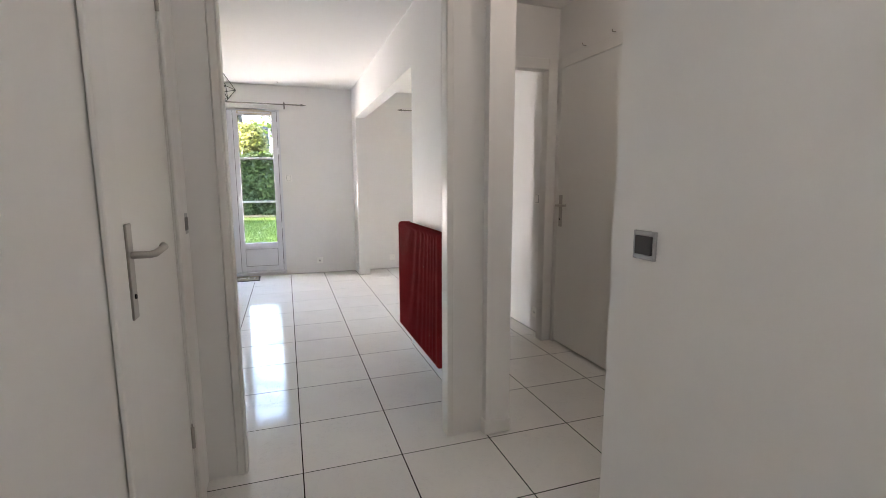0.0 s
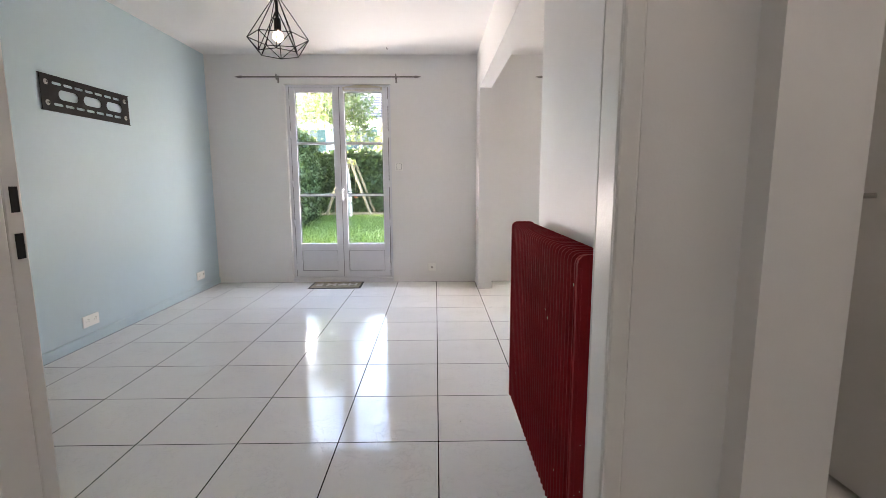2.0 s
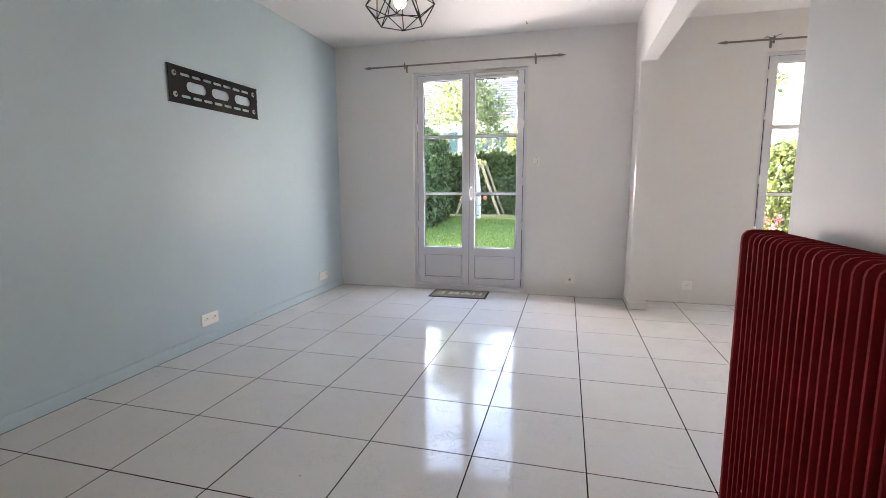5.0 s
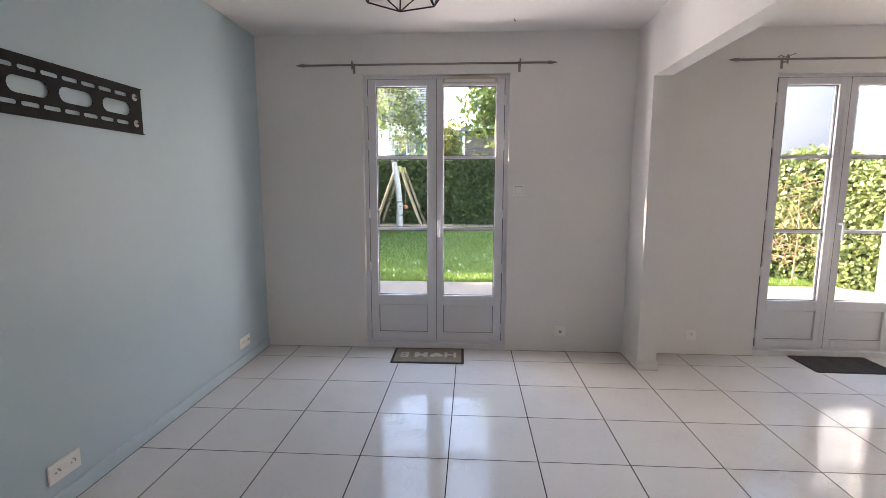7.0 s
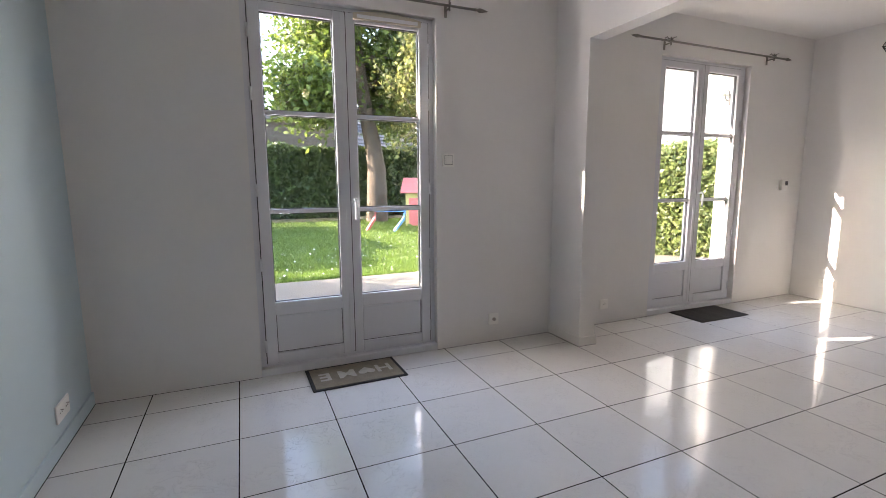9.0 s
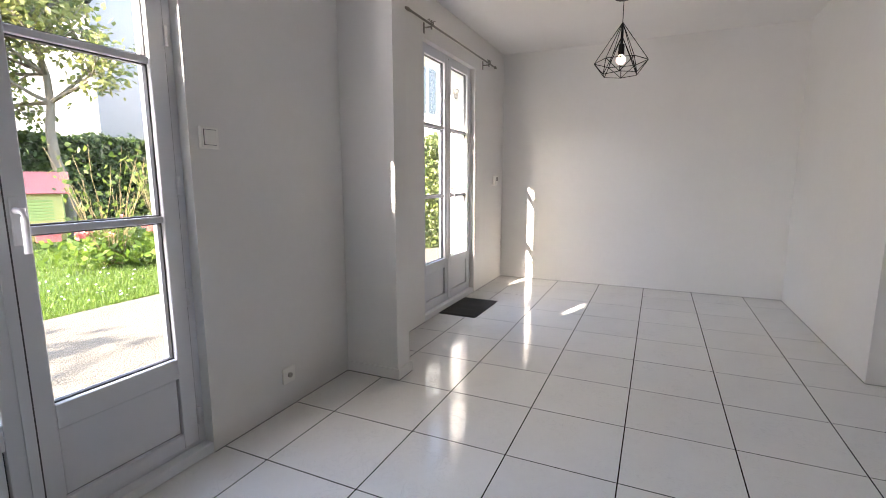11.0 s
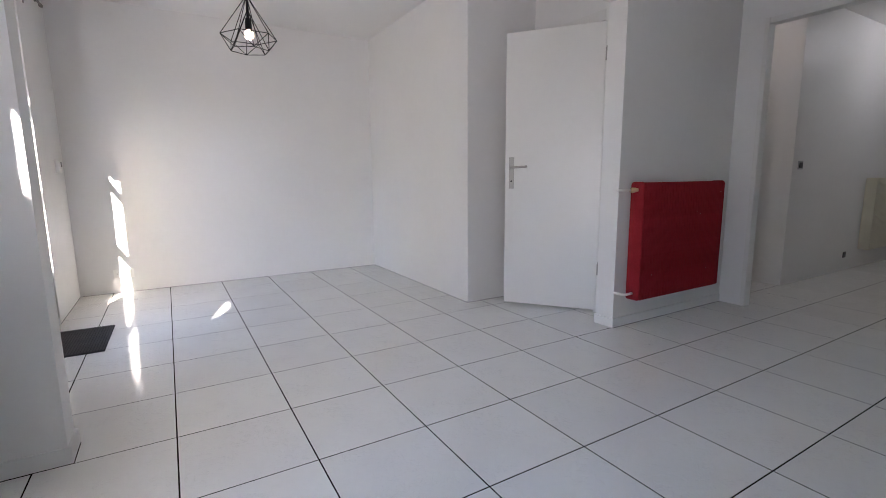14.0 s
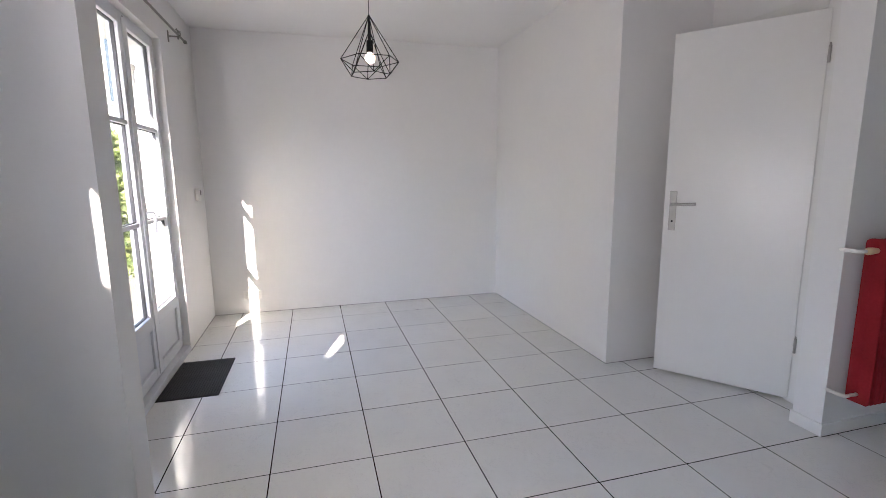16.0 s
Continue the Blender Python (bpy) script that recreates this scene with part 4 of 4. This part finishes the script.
def child(name, me, parent, label=""):
    ob = new(name, me)
    ob.parent = parent
    if label:
        ob["label"] = label
    return ob


def hedge(m, length, depth, height, count, size, material, label, seed, twigs=0):
    """A clipped hedge along +x: a dark core, and leaves over its front, top and ends."""
    t = thing("hedge", m, label, "hedge")
    rng = np.random.default_rng(seed)
    # Solid box whose dark colour gives the shade between the leaves.
    part("core", box(0.06, length - 0.06, 0.12, depth - 0.12, 0.0, height - 0.12), CORE, t, "dark solid core painted as inner shade")
    k = rng.random(count)
    pts, nr = np.zeros((count, 3)), np.zeros((count, 3))
    areas = np.array([length * height, length * depth, depth * height, depth * height, length * height * 0.5])
    face = np.searchsorted(np.cumsum(areas / areas.sum()), k)
    r1, r2 = rng.random(count), rng.random(count)
    jit = rng.normal(size=count) * 0.05 - 0.02
    f = face == 0
    pts[f] = np.stack([r1 * length, 0 - jit, r2 * height], 1)[f]; nr[f] = (0, -1, 0.35)
    f = face == 1
    pts[f] = np.stack([r1 * length, r2 * depth, height + jit], 1)[f]; nr[f] = (0, 0, 1)
    f = face == 2
    pts[f] = np.stack([0 - jit, r1 * depth, r2 * height], 1)[f]; nr[f] = (-1, 0, 0.3)
    f = face == 3
    pts[f] = np.stack([length + jit, r1 * depth, r2 * height], 1)[f]; nr[f] = (1, 0, 0.3)
    f = face == 4
    pts[f] = np.stack([r1 * length, depth + jit, r2 * height], 1)[f]; nr[f] = (0, 1, 0.3)
    wob = 0.06 * np.sin(pts[:, 0] * 2.3 + seed) + 0.05 * np.sin(pts[:, 0] * 5.1 + pts[:, 2] * 3)
    pts[:, 1] += wob
    pts[:, 2] += np.where(pts[:, 2] > height * 0.8, wob, 0)
    lf = child("foliage", leaf_mesh("foliage", pts, nr, size, material, seed=seed), t)
    lf["kind"] = "stuff"
    return t


hedge(pose(-16, 20.6, G), 36, 1.3, 2.45, 95000, 0.085, HEDGE, "tall clipped dark green laurel hedge behind the lawn", 3)
hedge(pose(-3.25, 13.9, G, 0, 0, 97), 5.0, 1.0, 2.65, 16000, 0.07, HEDGE, "tall clipped dark green side hedge", 4)
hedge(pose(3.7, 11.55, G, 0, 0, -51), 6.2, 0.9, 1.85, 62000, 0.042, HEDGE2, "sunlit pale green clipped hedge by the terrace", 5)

# Out of view: added to keep low sun off the living room door.
hedge(pose(-8.6, 10.3, G, 0, 0, -90), 2.0, 1.4, 5.55, 9000, 0.14, HEDGE, "unseen tall dense conifer screen added to block low sun", 6)
# Also out of view, added so its shadow falls across the lawn.
hedge(pose(-7.5, 20.0, G, 0, 0, -90), 7.0, 1.2, 3.9, 14000, 0.13, HEDGE, "unseen tall dense conifer screen added to shade the lawn", 7)


def branch(bm, p, d, length, r, depth, rng, tips, spread=0.6, up=0.15, gravity=0.0):
    """Limbs that fork and taper; tips collects where the leaves grow."""
    steps = 4
    pts = [Vector(p)]
    d = Vector(d).normalized()
    for i in range(steps):
        d = (d + Vector(rng.normal(size=3)) * 0.13 + Vector((0, 0, up - gravity))).normalized()
        pts.append(pts[-1] + d * length / steps)
    bm_tube(bm, pts, r, 7 if depth > 1 else 5, r * 0.55, close=False)
    if depth <= 1:
        tips += pts[1:]
    if depth > 0:
        for k in range(3 if depth > 1 else 4):
            q = pts[2 + k % 3]
            nd = (d + Vector(rng.normal(size=3)) * spread).normalized()
            branch(bm, q, nd, length * 0.68, r * 0.5, depth - 1, rng, tips, spread, up, gravity)


def tree(m, label, height, trunk_r, limb, bark, leaves, per_tip, size, blob, seed, lean=(0, 0), fork=0.35, gravity=0.0, depth=3, rise=0.35):
    t = thing("tree", m, label, "tree")
    rng = np.random.default_rng(seed)
    bm = bmesh.new()
    n = 9
    pts = [Vector((lean[0] * (i / n) ** 1.5 + 0.05 * math.sin(i * 1.3 + seed), lean[1] * (i / n) ** 1.5 + 0.05 * math.cos(i * 1.7), height * i / n)) for i in range(n + 1)]
    bm_tube(bm, [pts[0] - Vector((0, 0, 0.2))] + pts, trunk_r * 1.1, 12, trunk_r * 0.22, close=False)
    tips = []
    for i in range(n + 1):
        if i / n < fork:
            continue
        for k in range(4):
            a = rng.random() * 6.28
            branch(bm, pts[i], (math.cos(a), math.sin(a), rise), limb * (1.15 - 0.7 * (i / n - fork) / (1 - fork)), trunk_r * 0.34, depth - 1, rng, tips, 0.55, 0.08, gravity)
    part("trunk", bm, bark, t, smooth=True)
    tp = np.array([tuple(v) for v in tips])
    idx = np.repeat(np.arange(len(tp)), per_tip)
    pts = tp[idx] + rng.normal(size=(len(idx), 3)) * blob
    nr = rng.normal(size=pts.shape) * 0.4 + np.array([0, 0, 0.7])
    cr = child("crown", leaf_mesh("crown", pts, nr, size, leaves, seed=seed + 1), t)
    cr["kind"] = "stuff"
    return t


tree(pose(2.87, 18.6, G), "large broad-leaved tree with a thick leaning brown trunk", 7.4, 0.36, 1.5, BARK, CROWN, 36, 0.105, 0.36, 11, lean=(-0.9, 0.2), fork=0.40, gravity=0.07, rise=0.3)
tree(pose(-2.74, 18.6, G), "slender white-barked birch with drooping leaves", 6.6, 0.115, 1.0, BIRCH, BIRCHLEAF, 6, 0.08, 0.2, 12, lean=(-0.85, 0), fork=0.45, gravity=0.26, rise=0.3)
tree(pose(4.37, 16.5, G), "small half-bare fruit tree with yellowing leaves", 5.0, 0.13, 1.2, PALEBARK, DRYLEAF, 6, 0.08, 0.15, 13, lean=(-0.25, 0), fork=0.45, gravity=0.06)
tree(pose(-1.5, 23.0, G), "yellowing shrub standing behind the tall hedge", 3.3, 0.06, 0.6, PALEBARK, DRYLEAF, 7, 0.09, 0.16, 15, fork=0.4, gravity=0.0, rise=0.8)
# Unseen tree, added to dapple the sun on the terrace.
tree(pose(-8.0, 11.9, G), "unseen leafy young tree added to shade the garden", 3.9, 0.10, 0.75, BARK, CROWN, 4, 0.12, 0.26, 14, fork=0.45, gravity=0.05)
# Unseen tree, added to throw shadow bands on the lawn.
tree(pose(-7.6, 15.9, G), "unseen leafy young tree added to shade the garden", 4.2, 0.12, 0.8, BARK, CROWN, 8, 0.12, 0.22, 16, fork=0.45, gravity=0.05)
bm = bmesh.new()
for i in range(12):
    bm_box(bm, -16 + 3 * i, -13 + 3 * i, 19.5 + 0.15 * math.sin(i), 20.7, G - 0.05, G + 0.012 + 0.01 * math.sin(2.1 * i), 0.01)
structure("flower_bed", bm, EARTH, "strip of bare sandy soil at the foot of the hedge", "soil")


def rose_bush(m, label, seed):
    t = thing("rose_bush", m, label, "rose bush")
    rng = np.random.default_rng(seed)
    bm = bmesh.new()
    tips = []
    for i in range(26):
        a = rng.random() * 6.28
        d = Vector((0.32 * math.cos(a), 0.32 * math.sin(a), 1.0)).normalized()
        p = Vector((0.08 * math.cos(a), 0.08 * math.sin(a), 0))
        ln = 0.9 + 0.9 * rng.random()
        pts = [p + d * ln * k / 4 + Vector((0.03 * rng.normal(), 0.03 * rng.normal(), 0)) for k in range(5)]
        bm_tube(bm, pts, 0.007, 5, 0.003)
        tips += [np.array(q) for q in pts[1:]]
    part("stems", bm, ROSESTEM, t)
    tips = np.array(tips)
    pts = np.repeat(tips, 3, 0) + rng.normal(size=(len(tips) * 3, 3)) * 0.08
    lf = child("foliage", leaf_mesh("foliage", pts, rng.normal(size=pts.shape), 0.055, CROWN, seed=seed), t)
    lf["kind"] = "stuff"
    low = rng.normal(size=(500, 3)) * np.array([0.35, 0.3, 0.12]) + np.array([0, 0, 0.2])
    lf = child("foliage", leaf_mesh("foliage", low, rng.normal(size=low.shape), 0.07, GRASS, seed=seed + 4), t, "low green leaves at the foot")
    lf["kind"] = "stuff"
    for i in range(7):
        c = np.array([rng.normal() * 0.35, rng.normal() * 0.25, 0.35 + 0.35 * rng.random()])
        pp = c + rng.normal(size=(34, 3)) * 0.03
        child("flower", leaf_mesh("flower", pp, pp - c, 0.06, PINK, 1.1, 0.3, seed + 10 + i), t, "pale pink rose flower")
    return t


rose_bush(pose(2.75, 12.2, G), "tall thin rose bush with pink flowers on the lawn edge", 21)
rose_bush(pose(3.3, 11.5, G, 0, 0, 130), "tall thin rose bush with pink flowers on the lawn edge", 22)

# bare brown twigs in the sunny hedge
tw = thing("dead_shrub", pose(4.55, 10.3, G), "dried brown shrub in front of the hedge", "shrub")
rng = np.random.default_rng(31)
bm = bmesh.new()
for i in range(90):
    p = Vector((rng.normal() * 0.3, rng.normal() * 0.15, 0.2 + 1.3 * rng.random()))
    d = Vector((rng.normal(), rng.normal() * 0.6, rng.normal() + 0.5)).normalized()
    bm_tube(bm, [p, p + d * 0.2, p + d * 0.4 + Vector((0, 0, -0.05))], 0.007, 4, 0.003)
bm_tube(bm, [(0, 0, -0.05), (0.03, 0, 0.8), (0, 0.02, 1.2)], 0.014, 6, 0.006)
part("twigs", bm, TWIG, tw)

# swing frame
sw = thing("swing_frame", pose(-2.92, 20.0, G), "weathered wooden A-frame swing on the lawn", "swing")
for y in (-0.55, 0.55):
    for s in (-1, 1):
        bm = bmesh.new()
        bm_tube(bm, [(s * 0.86, y * 1.15, -0.05), (s * 0.08, y, 2.08)], 0.05, 8)
        part("leg", bm, LUMBER, sw)
bm = bmesh.new()
bm_tube(bm, [(0, -0.75, 2.05), (0, 0.75, 2.05)], 0.055, 8)
part("top_beam", bm, LUMBER, sw)
bm = bmesh.new()
bm_tube(bm, [(0.15, 0.1, 2.02), (0.17, 0.1, 0.75)], 0.012, 5)
for y in (-0.55, 0.55):
    part("corner_bracket", box(-0.12, 0.12, y - 0.07, y + 0.07, 1.93, 2.14, 0.02), TOYYEL, sw, "yellow-green plastic corner bracket")
rope = part("rope", bm, LUMBER, sw)
bm = bmesh.new()
bmesh.ops.create_uvsphere(bm, u_segments=14, v_segments=10, radius=0.08)
bmesh.ops.translate(bm, vec=(0.17, 0.1, 0.68), verts=bm.verts)
part("buoy_seat", bm, ORANGE, rope, "orange round swing seat", smooth=True)

# toy playhouse with a slide
ph = thing("playhouse", pose(3.55, 16.2, G, 0, 0, -28), "faded plastic toy playhouse with a red roof", "playhouse")
part("wall", box(-0.55, 0.55, -0.02, 0.02, 0, 0.95, 0.01), TOYYEL, ph)
part("wall", box(-0.55, 0.55, 0.85, 0.89, 0, 0.95, 0.01), TOYYEL, ph)
for x in (-0.55, 0.51):
    part("wall", box(x, x + 0.04, 0.02, 0.85, 0, 0.95, 0.01), TOYGREEN, ph)
for i in range(7):
    part("shutter_slat", box(0.02, 0.40, -0.035, -0.02, 0.42 + 0.06 * i, 0.465 + 0.06 * i, 0.005), TOYGREEN, ph)
part("door", box(-0.45, -0.08, -0.032, -0.02, 0.02, 0.80, 0.005), TOYRED, ph)
part("bench", box(0.05, 0.5, -0.3, -0.02, 0.2, 0.26, 0.01), TOYRED, ph)
part("bench_leg", box(0.08, 0.47, -0.27, -0.23, 0.0, 0.2, 0.01), TOYRED, ph)
for s in (-1, 1):
    for i in range(5):
        u0, u1 = i / 5, (i + 1) / 5
        bm = bmesh.new()
        bm_box(bm, -0.68, 0.68, -0.075, 0.075, -0.012, 0.012, 0.005)
        mtx = pose(0, 0.435 + s * 0.58 * (1 - (u0 + u1) / 2), 0.95 + 0.42 * (u0 + u1) / 2, -s * 36)
        bmesh.ops.transform(bm, matrix=mtx, verts=bm.verts)
        part("roof_board", bm, TOYROOF, ph)
for s in (-0.55, 0.51):
    bm = bmesh.new()
    f = bm.faces.new([bm.verts.new(c) for c in ((s, 0.0, 0.95), (s, 0.87, 0.95), (s, 0.435, 1.30))])
    g = bmesh.ops.extrude_face_region(bm, geom=[f])
    bmesh.ops.translate(bm, vec=(0.04, 0, 0), verts=[v for v in g["geom"] if isinstance(v, bmesh.types.BMVert)])
    part("gable", bm, TOYYEL, ph)
sl = thing("toy_slide", pose(2.35, 15.3, G, 0, 0, -30), "small toy slide in pale blue and pink plastic", "toy slide")
bm = bmesh.new()
bm_tube(bm, [(0, 0, 0.0), (0.25, 0, 0.32), (0.30, 0, 0.62)], 0.05, 6)
part("chute", bm, TOYBLUE, sl)
bm = bmesh.new()
bm_tube(bm, [(-0.75, 0.1, 0.0), (-0.55, 0.1, 0.30), (-0.50, 0.1, 0.55)], 0.05, 6)
part("side_leg", bm, TOYRED, sl)
part("step", box(-0.52, 0.30, 0.0, 0.12, 0.50, 0.54, 0.01), TOYBLUE, sl)


def house(m, label, width, depth, eave, ridge, wall_mat, windows, shutter, clad=False, leaf=0.5):
    """A plain house; its front faces -y, from x = 0 to width."""
    t = thing("house", m, label, "house")
    part("wall", box(0, width, 0, depth, 0, eave), wall_mat, t)
    for s in (0, 1):
        bm = bmesh.new()
        y0, y1 = (-0.4, depth / 2) if s == 0 else (depth + 0.4, depth / 2)
        vs = [bm.verts.new(c) for c in ((-0.3, y0, eave - 0.1), (width + 0.3, y0, eave - 0.1), (width + 0.3, y1, ridge), (-0.3, y1, ridge))]
        f = bm.faces.new(vs)
        g = bmesh.ops.extrude_face_region(bm, geom=[f])
        bmesh.ops.translate(bm, vec=(0, 0, 0.14), verts=[v for v in g["geom"] if isinstance(v, bmesh.types.BMVert)])
        roof = part("roof", bm, SLATE, t)
        rows = 14
        for i in range(rows):
            u = (i + 0.5) / rows
            y, z = y0 + (y1 - y0) * u, eave + 0.06 + (ridge - eave + 0.1) * u
            part("tile_course", box(-0.3, width + 0.3, y - 0.02, y + 0.02, z - 0.03, z + 0.03), SLATE, roof)
    for x in (0.0, width - 0.12):
        bm = bmesh.new()
        f = bm.faces.new([bm.verts.new(c) for c in ((x, 0, eave), (x, depth, eave), (x, depth / 2, ridge))])
        g = bmesh.ops.extrude_face_region(bm, geom=[f])
        bmesh.ops.translate(bm, vec=(0.12, 0, 0), verts=[v for v in g["geom"] if isinstance(v, bmesh.types.BMVert)])
        part("gable", bm, wall_mat, t)
    if clad:
        for i in range(int(eave / 0.16)):
            part("cladding_board", box(-0.03, width + 0.03, -0.03, -0.002, 0.16 * i, 0.16 * i + 0.135), CLAD, t)
    for x, z, w, h in windows:
        win = part("window", box(x, x + w, -0.04, 0.0, z, z + h), PANE, t)
        part("frame", box(x - 0.05, x + w + 0.05, -0.06, -0.04, z - 0.06, z), RENDER, win)
        part("frame", box(x + w / 2 - 0.03, x + w / 2 + 0.03, -0.06, -0.04, z, z + h), RENDER, win)
        if shutter:
            for sx in (x - w * (leaf + 0.02), x + w * 1.02):
                part("shutter", box(sx, sx + w * leaf, -0.09, -0.04, z - 0.02, z + h + 0.02, 0.01), shutter, win)
    return t


house(pose(-9.2, 31.5, G), "white rendered house with dark green shutters and grey roof", 6.05, 8, 5.3, 8.2, RENDER, [(1.2, 3.0, 1.0, 1.5), (4.45, 3.0, 1.0, 1.5), (1.2, 0.6, 1.0, 1.5), (4.45, 0.6, 1.0, 1.5)], GREENSH)
clad = house(pose(-0.75, 33, G), "low building with dark weathered timber cladding", 6.0, 6, 4.95, 5.3, CLAD, [], None, clad=True)
bm = bmesh.new()
bm_tube(bm, [(-0.08, -0.1, 0.0), (-0.08, -0.1, 4.9)], 0.09, 10)
part("downpipe", bm, RENDER, clad, "white rain downpipe")
house(pose(-2.75, 35, G), "low outbuilding with a dark slate roof", 1.6, 4.2, 3.7, 5.35, RENDER, [], None)
slate = house(pose(5.6, 32, G), "low house with a slate roof and a skylight", 9.0, 8, 3.2, 6.2, SHADE_RENDER, [(6.0, 0.9, 1.2, 1.1)], None)
bm = bmesh.new()
bm_box(bm, 0.6, 1.8, -0.45, 0.45, 0.0, 0.10, 0.02)
bmesh.ops.transform(bm, matrix=pose(0, 1.6, 4.72, 34.3), verts=bm.verts)
part("skylight", bm, PANE, slate, "glazed roof window")
house(pose(8.3, 14.3, G, 0, 0, -44), "tall white rendered house with slate grey shutters", 9.0, 8, 6.4, 9.0, RENDER, [(3.97, 3.1, 0.5, 1.5), (5.5, 3.1, 0.5, 1.5), (3.97, 0.5, 0.5, 1.5), (5.5, 0.5, 0.5, 1.5)], GREYSH, leaf=0.75)

house(pose(17.0, 23, G, 0, 0, 90), "tall pale rendered house with a steep gable", 9.0, 8.1, 7.0, 12.5, SHADE_RENDER, [], None)

# lawn blades
rng = np.random.default_rng(41)
n = 130000
gy = 9.93 + 10.3 * rng.random(n) ** 1.6
gx = -4.5 + 10.5 * rng.random(n)
h = 0.038 + 0.035 * rng.random(n)
a = rng.random(n) * 6.28
dx, dy = np.cos(a) * 0.007, np.sin(a) * 0.007
lean = rng.normal(size=(n, 2)) * 0.025
base = np.full(n, G - 0.025)
co = np.stack([np.stack([gx - dx, gy - dy, base], 1), np.stack([gx + dx, gy + dy, base], 1), np.stack([gx + lean[:, 0], gy + lean[:, 1], base + h], 1)], 1).reshape(-1, 3)
me = bpy.data.meshes.new("grass")
me.vertices.add(3 * n)
me.vertices.foreach_set("co", co.astype(np.float32).ravel())
me.loops.add(3 * n)
me.loops.foreach_set("vertex_index", np.arange(3 * n, dtype=np.int32))
me.polygons.add(n)
me.polygons.foreach_set("loop_start", np.arange(0, 3 * n, 3, dtype=np.int32))
me.update(calc_edges=True)
me.materials.append(GRASS)
tagged(new("grass", me), "short green lawn grass blades", "grass", kind="stuff")
pts = np.stack([-4 + 9 * rng.random(900), 10 + 7 * rng.random(900) ** 1.4, np.full(900, G + 0.04)], 1)
tagged(new("lawn_daisies", leaf_mesh("lawn_daisies", pts, np.tile([0, 0, 1.0], (900, 1)), 0.022, PLASTIC, 1.1, 0.3, 43)), "tiny white daisies scattered in the lawn", "flowers", kind="stuff")

# ---- floor tiles ----
X0, Y0, PITCH, GAP = -0.018, 5.13, 0.43, 0.0047


def tile_mesh(w, d):
    c = 0.0007
    bm = bmesh.new()
    lo = [bm.verts.new((sx * w / 2, sy * d / 2, z)) for z in (-0.010, -c) for sx, sy in ((-1, -1), (1, -1), (1, 1), (-1, 1))]
    hi = [bm.verts.new((sx * (w / 2 - c), sy * (d / 2 - c), 0)) for sx, sy in ((-1, -1), (1, -1), (1, 1), (-1, 1))]
    for k in range(4):
        q = (k + 1) % 4
        bm.faces.new((lo[k], lo[q], lo[4 + q], lo[4 + k]))
        bm.faces.new((lo[4 + k], lo[4 + q], hi[q], hi[k]))
    bm.faces.new(hi)
    return mesh_of("tile", bm, TILE)


cache = {}
for i in range(-6, 10):
    for j in range(-17, 5):
        xa, xb = max(X0 + PITCH * i, -2.004), min(X0 + PITCH * (i + 1), 3.774)
        ya, yb = max(Y0 + PITCH * j, -1.5), min(Y0 + PITCH * (j + 1), 6.70)
        if xb - xa < 0.02 or yb - ya < 0.02:
            continue
        cx, cy = (xa + xb) / 2, (ya + yb) / 2
        if (yb < 2.1 and xb < -0.42) or (xa > 1.99 and yb < 3.9) or (yb < 1.2 and xa > 0.95):
            continue
        key = (round(xb - xa, 4), round(yb - ya, 4))
        if key not in cache:
            cache[key] = tile_mesh(key[0] - GAP, key[1] - GAP)
        o = new("tile", cache[key])
        o.parent = floor
        o.location = (cx, cy, 0.0)
        o.rotation_euler = (random.gauss(0, 0.0006), random.gauss(0, 0.0006), 0)
